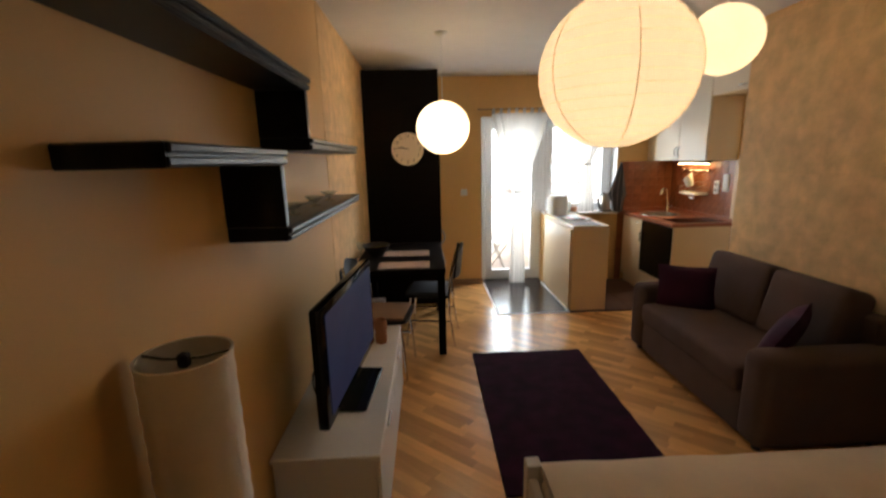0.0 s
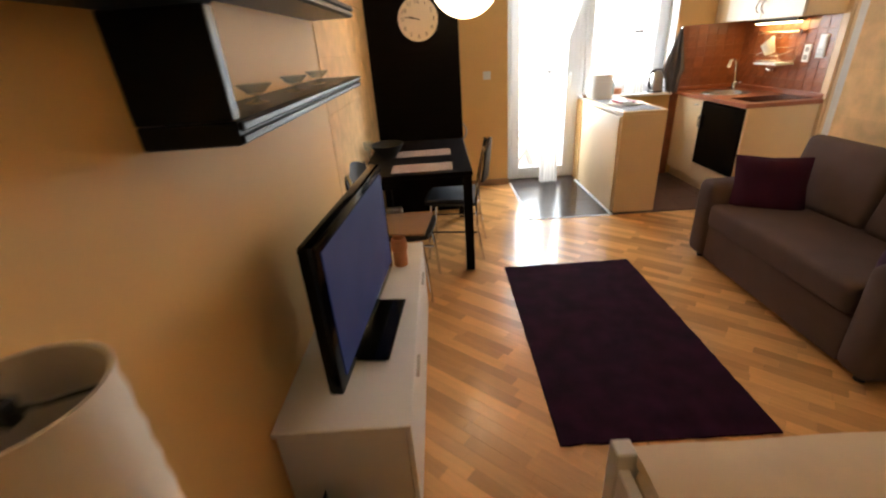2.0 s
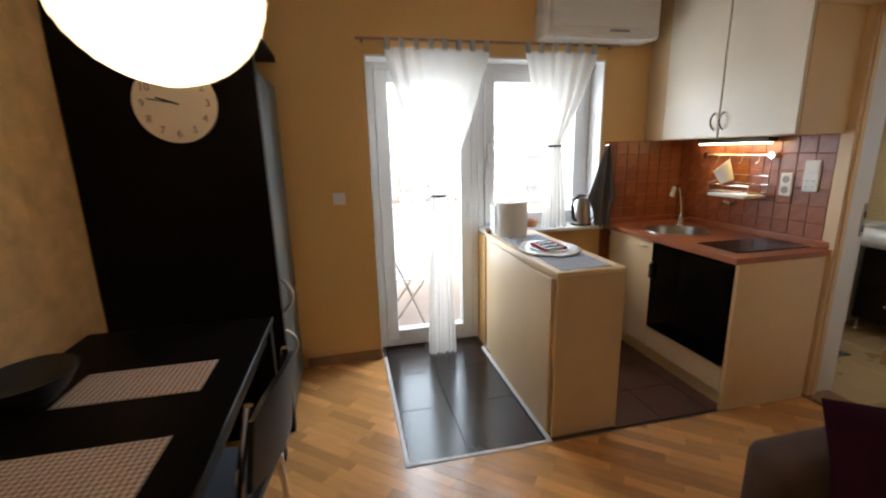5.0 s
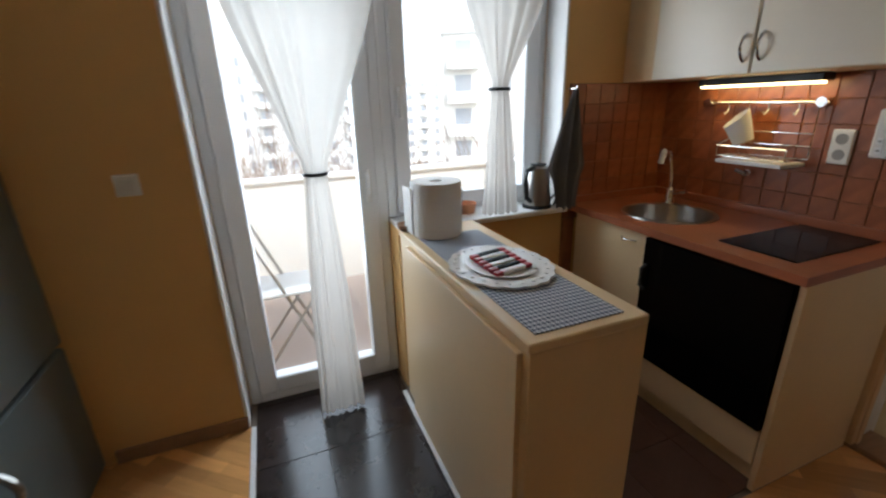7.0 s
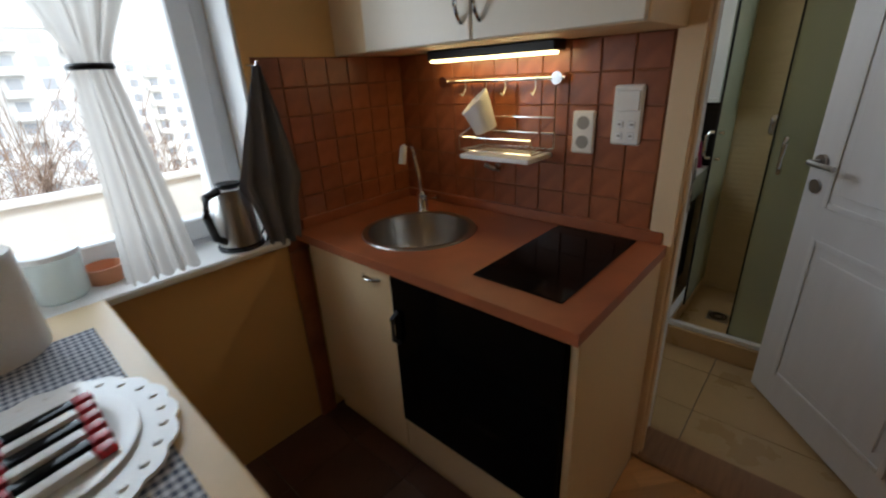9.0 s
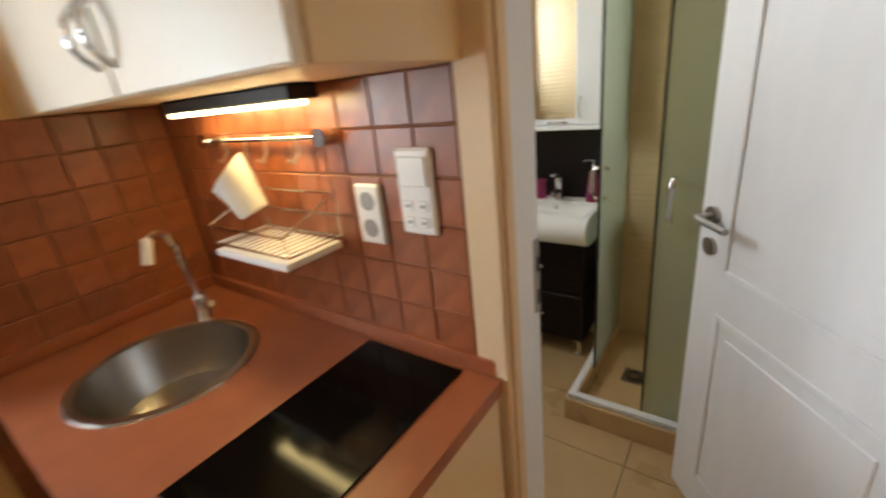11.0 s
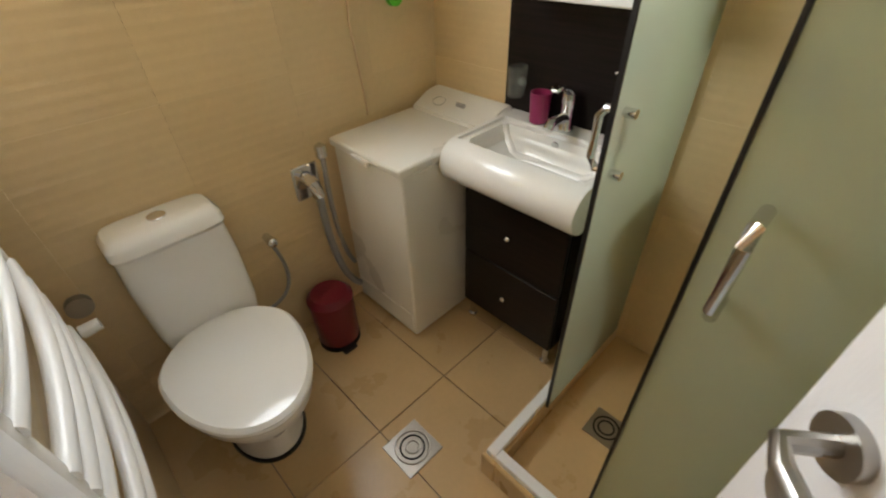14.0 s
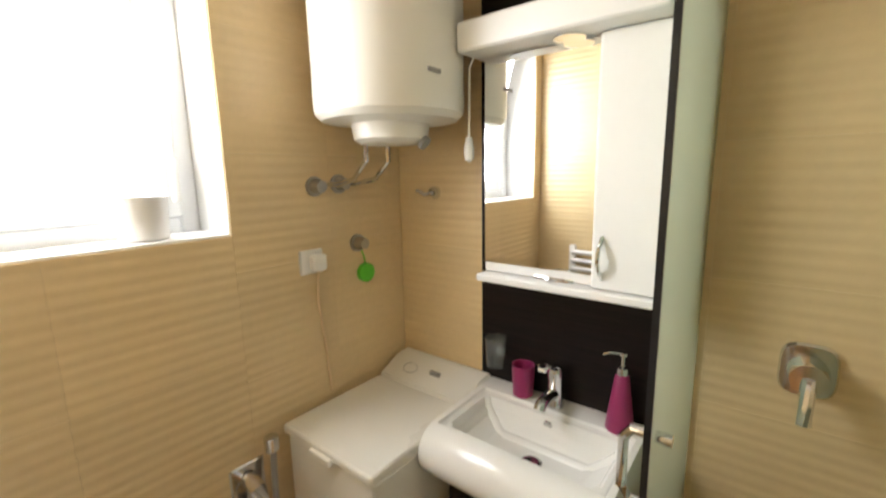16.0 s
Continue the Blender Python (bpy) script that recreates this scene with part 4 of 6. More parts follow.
part("glass_door", box(B(), 3.200, 3.233, 5.080, 5.680, 0.262, 0.838, 0.004), BLACK, ov)
part("handle", tube(B(), [(3.199, 5.655, 0.60), (3.178, 5.66, 0.62), (3.178, 5.66, 0.70), (3.199, 5.655, 0.72)], 0.008, 8), BLACKM, ov)

for o in (kb, ov):
    o.location += Vector((-0.02, -0.012, 0.0))
SX, SYc, SR = 3.455, 5.80, 0.192
wt = B()
box(wt, 3.166, KX - 0.002, 5.034, SYc - 0.24, 0.852, 0.885)
box(wt, 3.166, KX - 0.002, SYc + 0.24, NY - 0.002, 0.852, 0.885)
n = 48
angs = [2 * math.pi * k / n for k in range(n)]
xr0, xr1 = 3.166 - SX, KX - 0.002 - SX


def to_rim(a):
    c, s_ = math.cos(a), math.sin(a)
    t = min((xr1 / c) if c > 1e-6 else 9, (xr0 / c) if c < -1e-6 else 9, (0.24 / abs(s_)) if abs(s_) > 1e-6 else 9)
    return SX + t * c, SYc + t * s_


corner = [math.atan2(yy, xx) % (2 * math.pi) for xx in (xr0, xr1) for yy in (-0.24, 0.24)]
angs = sorted(angs + corner)
n = len(angs)
tops = [[wt.verts.new((SX + SR * math.cos(a), SYc + SR * math.sin(a), z)) for a in angs] for z in (0.885, 0.852)]
outs = [[wt.verts.new((*to_rim(a), z)) for a in angs] for z in (0.885, 0.852)]
for i in range(n):
    j = (i + 1) % n
    wt.faces.new((tops[0][i], outs[0][i], outs[0][j], tops[0][j]))
    wt.faces.new((tops[1][j], outs[1][j], outs[1][i], tops[1][i]))
    wt.faces.new((outs[0][i], outs[1][i], outs[1][j], outs[0][j]))
    wt.faces.new((tops[0][j], tops[1][j], tops[1][i], tops[0][i]))
top = single("worktop", wt, COUNTER, "terracotta laminate kitchen worktop with upstand", "worktop")
u = B()
box(u, KX - 0.024, KX - 0.003, 5.05, NY - 0.003, 0.8855, 0.925, 0.005, 2)
box(u, 3.20, KX - 0.024, NY - 0.024, NY - 0.003, 0.8855, 0.925, 0.005, 2)
part("upstand", u, COUNTER, top)
hob = thing("hob", (3.5, 5.27, 0.886), "black glass two-plate hob in the worktop", "hob")
part("glass", box(B(), 3.262, 3.765, 5.122, 5.398, 0.8855, 0.890, 0.002), BLACK, hob)
sk = thing("sink", (3.47, 5.80, 0.89), "round stainless steel sink in the worktop", "sink")
part("rim", lathe(B(), (SX, SYc, 0.8855), [(0.214, 0), (0.211, 0.005), (0.196, 0.006), (0.189, 0.0025), (0.189, -0.002)], 56, cap=False), STEEL, sk)
part("bowl", lathe(B(), (SX, SYc, 0.8855), [(0.1885, 0.0), (0.183, -0.03), (0.172, -0.10), (0.155, -0.135), (0.12, -0.15), (0.04, -0.155), (0.0, -0.156)], 56, cap=False), STEEL, sk)
part("plug", lathe(B(), (SX - 0.02, SYc, 0.7305), [(0.035, 0), (0.034, 0.004), (0.02, 0.002), (0, 0.004)], 20), CHROME, sk)
tp = thing("kitchen_tap", (3.63, 5.95, 0.886), "chrome swan-neck tap behind the sink", "tap")
part("base", lathe(B(), (3.63, 5.950, 0.886), [(0.027, 0), (0.027, 0.008), (0.022, 0.016), (0.022, 0.075), (0.014, 0.085)], 20), CHROME, tp)
part("spout", tube(B(), [(3.63, 5.950, 0.95), (3.622, 5.955, 1.06)] + arc((3.616, 5.962, 1.12), (3.600, 5.970, 1.165), (3.560, 5.958, 1.165), 10), 0.010, 10), CHROME, tp)
part("nozzle", cyl(B(), (3.556, 5.957, 1.166), (3.538, 5.955, 1.100), 0.0135, 0.015, seg=16), WHITE, tp, "pale plastic spout end")
part("lever", tube(B(), [(3.63, 5.930, 0.945), (3.620, 5.885, 0.958), (3.614, 5.845, 0.968)], 0.010, 10), CHROME, tp)
single("wall_valve", cyl(cyl(B(), (KX - 0.04, 5.66, 1.075), (KX - 0.003, 5.66, 1.075), 0.016, seg=14), (3.745, 5.66, 1.07), (3.735, 5.70, 1.085), 0.010, seg=12), CHROME, "chrome valve on the brown tiles", "valve")

for y0, y1, hz in ((5.069, 5.535, 5.505), (5.540, 6.008, 5.57)):
    uc = thing("wall_cabinet", (3.63, (y0 + y1) / 2, 1.5), "cream kitchen wall cabinet with bow handle", "cabinet", "kitchen cabinets")
    part("carcass", box(B(), 3.479, KX - 0.002, y0, y1, 1.498, 2.515, 0.002), CREAM, uc)
    d = part("door", box(B(), 3.458, 3.478, y0 + 0.002, y1 - 0.002, 1.50, 2.512, 0.003), DOORC, uc)
    part("handle", tube(B(), arc((3.458, hz, 1.545), (3.428, hz, 1.595), (3.458, hz, 1.645)), 0.006, 8), CHROME, d)
fil = B()
box(fil, 3.465, KX - 0.002, 6.012, NY - 0.001, 1.498, 2.515, 0.003)
single("filler_panel", fil, CREAM, "cream filler panel between cabinet and wall", "panel")
oc = thing("wall_cabinet", (3.63, 4.66, 2.1), "small cream cabinet above the bathroom doorway", "cabinet", "kitchen cabinets")
part("carcass", box(B(), 3.479, KX - 0.001, 4.262, 5.065, 2.095, 2.515, 0.002), CREAM, oc)
d = part("door", box(B(), 3.458, 3.478, 4.264, 5.063, 2.098, 2.512, 0.003), DOORC, oc)
part("handle", tube(B(), arc((3.458, 4.62, 2.135), (3.432, 4.67, 2.135), (3.458, 4.72, 2.135)), 0.006, 8), CHROME, d)

ul = thing("under_cabinet_light", (3.72, 5.67, 1.46), "grey strip light glowing under the cabinet", "strip light")
part("housing", box(B(), 3.685, 3.76, 5.40, 5.93, 1.467, 1.497, 0.004), BLACKM, ul)
part("tube", box(B(), 3.692, 3.735, 5.41, 5.92, 1.456, 1.4665, 0.003), TUBE, ul, "glowing warm tube")
lamp("strip_light_glow", "AREA", look((3.713, 5.665, 1.452), (3.80, 5.665, 1.25)), 0.14, (1.0, 0.72, 0.26), size=(0.5, 0.03))
rk = thing("utensil_rail", (3.77, 5.65, 1.38), "chrome rail with hooks and wire shelf on tiles", "rail")
part("rail", cyl(B(), (3.765, 5.40, 1.387), (3.765, 5.93, 1.387), 0.007, seg=12), CHROME, rk)
for y in (5.425, 5.915):
    part("flange", cyl(B(), (3.752, y, 1.387), (KX - 0.002, y, 1.387), 0.020, seg=18), CHROME, rk)
for y in (5.50, 5.62, 5.80):
    part("hook", tube(B(), [(3.772, y, 1.392), (3.76, y, 1.397), (3.752, y, 1.385), (3.754, y, 1.36), (3.735, y, 1.335), (3.725, y, 1.345)], 0.002, 6), STEEL, rk)
ws = thing("wire_shelf", (3.72, 5.6, 1.15), "chrome wire shelf with white tray hanging on rail", "shelf")
for y in (5.435, 5.73):
    part("hanger", tube(B(), [(3.772, y, 1.385), (3.772, y, 1.158), (3.625, y, 1.158), (3.620, y, 1.205), (3.772, y, 1.262)], 0.003, 6), CHROME, ws)
for x, z in ((3.772, 1.158), (3.625, 1.158), (3.620, 1.205), (3.772, 1.262), (3.772, 1.21)):
    part("wire", cyl(B(), (x, 5.435, z), (x, 5.73, z), 0.003, seg=6), CHROME, ws)
for k in range(13):
    y = 5.448 + k * 0.0226
    part("grid_wire", cyl(B(), (3.772, y, 1.1625), (3.625, y, 1.1625), 0.0016, seg=5), CHROME, ws)
part("drip_tray", box(B(), 3.615, 3.778, 5.44, 5.725, 1.128, 1.146, 0.006, 2), WHITE, ws, "white plastic drip tray")
cp = thing("utensil_cup", (3.735, 5.73, 1.3), "white plastic cutlery cup hanging from the rail", "cup")
bm = B()
lathe(bm, (0, 0, 0), [(0.038, 0), (0.044, 0.006), (0.056, 0.085), (0.061, 0.115), (0.057, 0.115), (0.041, 0.012), (0, 0.010)], 28, 0.85, 1.0)
for v in bm.verts:
    if v.co.z > 0.11:
        v.co.z += 0.35 * v.co.x - 0.25 * v.co.y
bmesh.ops.transform(bm, matrix=Matrix.Translation((3.715, 5.675, 1.215)) @ Matrix.Rotation(radians(-20), 4, "X") @ Matrix.Rotation(radians(-12), 4, "Y"), verts=bm.verts[:])
part("cup", bm, WHITE, cp)
part("hanging_hook", tube(B(), [(3.752, 5.70, 1.395), (3.745, 5.70, 1.36), (3.742, 5.70, 1.33)], 0.002, 6), STEEL, cp)
s1 = thing("wall_socket", (KX, 5.335, 1.22), "white double wall socket on the brown tiles", "socket", "switches")
part("plate", box(B(), KX - 0.024, KX - 0.008, 5.298, 5.372, 1.150, 1.285, 0.005), WHITE, s1)
for z in (1.187, 1.248):
    part("socket_well", cyl(B(), (KX - 0.0255, 5.335, z), (KX - 0.0242, 5.335, z), 0.021, seg=20), HOSE, s1)
s2 = thing("light_switch", (KX, 5.20, 1.28), "white switch panel with four small rockers", "light switch", "switches")
part("plate", box(B(), KX - 0.022, KX - 0.008, 5.155, 5.245, 1.185, 1.36, 0.006), WHITE, s2)
part("cover", box(B(), KX - 0.027, KX - 0.0225, 5.165, 5.235, 1.285, 1.345, 0.003), WHITE, s2)
for y in (5.182, 5.218):
    for z in (1.213, 1.247):
        part("rocker", box(B(), KX - 0.026, KX - 0.0225, y - 0.011, y + 0.011, z - 0.011, z + 0.011, 0.002), PVC, s2)
        part("mark", box(B(), KX - 0.0272, KX - 0.0262, y - 0.005, y + 0.005, z - 0.003, z + 0.003), HOSE, s2)

# ---------------------------------------------------------------- bathroom door
b = B()
box(b, KX - 0.018, KX, 5.02, 5.092, 0, 2.10, 0.004)
box(b, KX - 0.018, KX, 4.252, 5.02, 2.045, 2.094, 0.004)
box(b, KX, KX + 0.03, 5.012, 5.058, 0, 2.07, 0.003)
box(b, KX, BX + 0.012, 4.252, 4.275, 0, 2.07, 0.003)
box(b, KX, BX + 0.012, 4.275, 5.012, 2.045, 2.068, 0.003)
struct("door_frame", b, BEIGETRIM, "beige painted door frame and lining", "door frame")
b = B()
box(b, KX + 0.031, 3.985, 5.034, 5.058, 0, 2.044, 0.004)
box(b, 4.008, 4.036, 5.108, 5.155, 0, 2.10, 0.005, 2)
box(b, BX + 0.0075, 4.0075, 5.143, 5.155, 0, 2.10, 0.002)
struct("door_stop", b, DOORW, "white door stop inside the frame", "door frame")
st = thing("strike_plate", (3.965, 5.031, 1.04), "steel strike plate in the door frame", "strike plate")
part("plate", box(B(), 3.953, 3.977, 5.0295, 5.0335, 0.95, 1.13, 0.001), STEEL, st)
for z in (0.99, 1.07):
    part("slot", box(B(), 3.959, 3.972, 5.0282, 5.0293, z - 0.018, z + 0.018), BLACKM, st)

dl = thing("door_2", (0, 0, 0), "white panelled bathroom door standing open", "door", kind="structure")
DW, DT = 0.745, 0.038
part("slab", box(B(), 0, DW, -DT, 0, 0.02, 2.04, 0.004), DOORW, dl)


def panel_mould(x0, x1, z0, z1, s):
    y0, y1 = (0.0003, 0.006) if s > 0 else (-DT - 0.006, -DT - 0.0003)
    bm = B()
    for r in ((x0, x0 + 0.022, z0, z1), (x1 - 0.022, x1, z0, z1), (x0 + 0.022, x1 - 0.022, z0, z0 + 0.022), (x0 + 0.022, x1 - 0.022, z1 - 0.022, z1)):
        box(bm, r[0], r[1], y0, y1, r[2], r[3], 0.004, 2)
    part("panel_moulding", bm, DOORW, dl)
    part("raised_panel", box(B(), x0 + 0.055, x1 - 0.055, y0, y1 * 0.9 if s > 0 else y1, z0 + 0.055, z1 - 0.055, 0.003), DOORW, dl)


for s in (1, -1):
    panel_mould(0.11, DW - 0.11, 0.16, 0.78, s)
    panel_mould(0.11, DW - 0.11, 0.90, 1.90, s)
    y = 0 if s > 0 else -DT
    hd = part("handle_rose", cyl(B(), (DW - 0.055, y + s * 0.0003, 1.055), (DW - 0.055, y + s * 0.011, 1.055), 0.026, seg=24), STEEL, dl)
    part("lever", tube(B(), [(DW - 0.055, y + s * 0.011, 1.055), (DW - 0.055, y + s * 0.050, 1.055), (DW - 0.075, y + s * 0.058, 1.055), (DW - 0.18, y + s * 0.058, 1.053)], 0.0095, 10), STEEL, hd)
    part("key_rose", cyl(B(), (DW - 0.055, y + s * 0.0003, 0.965), (DW - 0.055, y + s * 0.009, 0.965), 0.025, seg=24), STEEL, dl)
dl.matrix_basis = pose(3.935, 4.30, 0, 0, 0, 38.6)

# ---------------------------------------------------------------- bathroom
bw = thing("window_2", (4.4, 6.3, 1.35), "white plastic bathroom window in a deep reveal", "window", kind="structure")
part("window_frame", frame_ring(B(), 4.02, 4.77, 1.35, 2.12, 6.33, 6.39, 0.05), PVC, bw)
part("sash", frame_ring(B(), 4.07, 4.72, 1.40, 2.07, 6.315, 6.375, 0.06), PVC, bw)
pane_of(bw, 4.13, 4.66, 1.46, 2.01, 6.345)
bm = B()
box(bm, 4.02, 4.77, 6.157, 6.33, 1.3505, 1.356)
box(bm, 4.7665, 4.7698, 6.157, 6.33, 1.356, 2.12)
box(bm, 4.0202, 4.0235, 6.157, 6.33, 1.356, 2.12)
box(bm, 4.0235, 4.7665, 6.157, 6.33, 2.1155, 2.1198)
part("reveal", bm, WHITE, bw)
part("window_handle", box(B(), 4.695, 4.712, 6.285, 6.315, 1.44, 1.56, 0.004), WHITE, bw)
bm = lathe(B(), (4.60, 6.235, 1.3565), [(0.045, 0), (0.052, 0.005), (0.058, 0.10), (0.060, 0.105), (0.056, 0.105), (0.048, 0.01), (0, 0.008)], 24)
single("flower_pot", bm, WHITE, "small white pot on the bathroom window sill", "pot")

wm = thing("washing_machine", (5.13, 5.94, 0), "narrow white top-loading washing machine", "washing machine")
part("body", box(B(), 4.862, 5.395, 5.752, 6.13, 0.015, 0.745, 0.014, 3), ENAMEL, wm)
part("kick_strip", box(B(), 4.858, 4.8615, 5.765, 6.117, 0.03, 0.13, 0.0015), ENAMEL, wm)
part("lid", box(B(), 4.850, 5.245, 5.747, 6.135, 0.746, 0.778, 0.012, 3), ENAMEL, wm)
part("lid_grip", box(B(), 4.838, 4.852, 5.90, 5.99, 0.742, 0.762, 0.005, 2), ENAMEL, wm)
bm = B()
v = [bm.verts.new(p) for p in ((5.247, 5.747, 0.746), (5.40, 5.747, 0.746), (5.40, 5.747, 0.832), (5.335, 5.747, 0.826), (5.247, 5.747, 0.783))]
v2 = [bm.verts.new((p.co.x, 6.135, p.co.z)) for p in v]
bm.faces.new(v)
bm.faces.new(v2[::-1])
for i in range(5):
    bm.faces.new((v[i], v[(i + 1) % 5], v2[(i + 1) % 5], v2[i]))
bmesh.ops.bevel(bm, geom=bm.edges[:], offset=0.006, segments=2, affect="EDGES")
part("control_panel", bm, ENAMEL, wm)
bm = B()
tube(bm, [(5.30 + 0.02 * math.cos(a), 6.03 + 0.03 * math.sin(a), 0.8098 + 0.0095 * math.cos(a)) for a in [k * math.pi / 10 for k in range(20)]], 0.0012, 4)
part("dial_mark", bm, HOSE, wm)
part("badge", box(B(), 5.30, 5.312, 5.90, 5.94, 0.808, 0.822), HOSE, wm)
for x in (4.90, 5.35):
    for y in (5.79, 6.09):
        part("foot", cyl(B(), (x, y, 0), (x, y, 0.0155), 0.02, seg=12), BLACKM, wm)

# vanity and basin
vn = thing("vanity_cabinet", (5.25, 5.48, 0), "black-brown vanity cabinet on chrome feet", "cabinet")
part("body", box(B(), 5.115, 5.395, 5.285, 5.705, 0.10, 0.665, 0.003), WENGE, vn)
for z0, z1 in ((0.105, 0.37), (0.376, 0.66)):
    d = part("drawer_front", box(B(), 5.097, 5.114, 5.287, 5.703, z0, z1, 0.003), WENGEH, vn)
    part("knob", lathe(ball(B(), (5.080, 5.495, (z0 + z1) / 2 + 0.01), 0.011, seg=12), (5.080, 5.495, (z0 + z1) / 2 + 0.01), [(0.003, -0.003), (0.003, 0.003)], 8), CHROME, d)
for x in (5.13, 5.37):
    for y in (5.31, 5.68):
        part("foot", lathe(B(), (x, y, 0), [(0.017, 0), (0.019, 0.012), (0.013, 0.02), (0.013, 0.085), (0.018, 0.0995)], 16), CHROME, vn)
sn = thing("washbasin", (5.2, 5.5, 0.67), "white ceramic washbasin with rounded front", "washbasin")
Y0, Y1 = 5.25, 5.745
bm = B()
prof = [(5.40, 0.669), (5.10, 0.669)] + [(5.085 - 0.072 * math.sin(a) , 0.742 - 0.072 * math.cos(a)) for a in [k * math.pi / 14 for k in range(0, 14)]] + [(5.085, 0.815), (5.40, 0.822)]
sides = []
for yy in (Y0, Y0 + 0.008, Y1 - 0.008, Y1):
    k = 0.985 if yy in (Y0, Y1) else 1
    sides.append([bm.verts.new((5.25 + (x - 5.25) * k if x < 5.3 else x, yy, 0.745 + (z - 0.745) * k)) for x, z in prof])
m = len(prof)
for a, c in zip(sides, sides[1:]):
    for i in range(m):
        if (a is sides[1]) and i == m - 2:
            continue
        bm.faces.new((a[i], a[(i + 1) % m], c[(i + 1) % m], c[i]))
bm.faces.new(sides[0])
bm.faces.new(sides[-1][::-1])
# the sunken bowl
ra = [sides[1][m - 2], sides[1][m - 1], sides[2][m - 1], sides[2][m - 2]]
ox = [(5.10, Y0 + 0.03), (5.315, Y0 + 0.03), (5.315, Y1 - 0.03), (5.10, Y1 - 0.03)]
inn = [bm.verts.new((x, y, 0.817)) for x, y in ox]
mid = [bm.verts.new((x + (0.018 if x < 5.2 else -0.012), y + (0.018 if y < 5.5 else -0.018), 0.765)) for x, y in ox]
low = [bm.verts.new((5.21 + (x - 5.21) * 0.55, 5.4975 + (y - 5.4975) * 0.62, 0.722)) for x, y in ox]
for p, q in ((ra, inn), (inn, mid), (mid, low)):
    for i in range(4):
        bm.faces.new((p[i], p[(i + 1) % 4], q[(i + 1) % 4], q[i]))
bm.faces.new(low)
bmesh.ops.recalc_face_normals(bm, faces=bm.faces[:])
ed = [e for e in bm.edges if all(v in set(inn) | set(mid) | set(low) for v in e.verts)]
bmesh.ops.bevel(bm, geom=ed, offset=0.014, segments=3, affect="EDGES")
part("basin", bm, CERAM, sn)
part("drain", lathe(B(), (5.20, 5.4975, 0.7225), [(0.030, 0), (0.030, 0.004), (0.02, 0.006), (0.012, 0.003), (0, 0.003)], 20), CHROME, sn)
part("overflow", cyl(B(), (5.3065, 5.4975, 0.785), (5.3015, 5.4975, 0.783), 0.013, seg=18), CHROME, sn)
ft = thing("basin_tap", (5.35, 5.50, 0.82), "chrome mixer tap on the washbasin", "tap")
part("body", lathe(B(), (5.355, 5.50, 0.8205), [(0.026, 0), (0.026, 0.008), (0.022, 0.015), (0.022, 0.085), (0.025, 0.095), (0.022, 0.118), (0, 0.122)], 20), CHROME, ft)
part("spout", tube(B(), [(5.352, 5.50, 0.862), (5.31, 5.50, 0.872), (5.262, 5.50, 0.866), (5.248, 5.50, 0.852)], 0.017, 12), CHROME, ft)
part("lever", tube(B(), arc((5.355, 5.487, 0.938), (5.300, 5.482, 0.972), (5.262, 5.492, 0.968), 8) + arc((5.262, 5.508, 0.968), (5.300, 5.518, 0.972), (5.355, 5.513, 0.938), 8), 0.0065, 8), CHROME, ft)
bm = lathe(B(), (5.355, 5.605, 0.8205), [(0.028, 0), (0.031, 0.003), (0.035, 0.10), (0.032, 0.10), (0.027, 0.006), (0, 0.005)], 24)
single("toothbrush_cup", bm, PINK, "magenta plastic tumbler on the washbasin", "cup")
sd = thing("soap_dispenser", (5.35, 5.31, 0.82), "magenta cone soap dispenser with chrome pump", "soap dispenser")
part("bottle", lathe(B(), (5.35, 5.315, 0.8205), [(0.036, 0), (0.037, 0.004), (0.018, 0.15), (0.014, 0.155), (0, 0.156)], 24), PINK, sd)
part("pump", lathe(B(), (5.35, 5.315, 0.976), [(0.015, 0), (0.015, 0.018), (0.005, 0.022), (0.005, 0.05), (0.011, 0.052), (0.011, 0.060), (0, 0.061)], 16), CHROME, sd)
part("nozzle", tube(B(), [(5.35, 5.315, 1.032), (5.335, 5.345, 1.034), (5.328, 5.36, 1.028)], 0.004, 8), CHROME, sd)
gh = thing("glass_holder", (5.37, 5.70, 0.92), "clear tumbler in a chrome wall holder", "tumbler")
part("tumbler", lathe(B(), (5.355, 5.705, 0.885), [(0.025, 0), (0.028, 0.004), (0.034, 0.10), (0.031, 0.10), (0.025, 0.008), (0, 0.006)], 22), GLASS, gh)
part("holder", tube(B(), [(5.399, 5.705, 0.925), (5.387, 5.705, 0.925)], 0.016, 14), CHROME, gh)

pn = thing("basin_backboard", (5.405, 5.5, 0.8), "tall black-brown wood-grain panel behind the basin", "wall panel")
part("board", box(B(), 5.398, EX - 0.0005, 5.195, 5.785, 0.80, 2.30, 0.002), WENGEH, pn)
mc = thing("mirror_cabinet", (5.3, 5.48, 1.2), "white bathroom mirror cabinet with lit canopy", "mirror cabinet")
part("body", box(B(), 5.262, 5.3975, 5.228, 5.372, 1.222, 1.80, 0.003), WHITE, mc)
d = part("door", box(B(), 5.244, 5.2615, 5.229, 5.371, 1.224, 1.798, 0.003), WHITE, mc)
part("handle", tube(B(), arc((5.244, 5.35, 1.25), (5.222, 5.352, 1.30), (5.244, 5.35, 1.35)), 0.005, 8), CHROME, d)
part("back_board", box(B(), 5.375, 5.3975, 5.374, 5.688, 1.222, 1.80, 0.002), WHITE, mc)
mir = part("mirror", box(B(), 5.262, 5.268, 5.378, 5.684, 1.252, 1.796), MIRROR, mc)
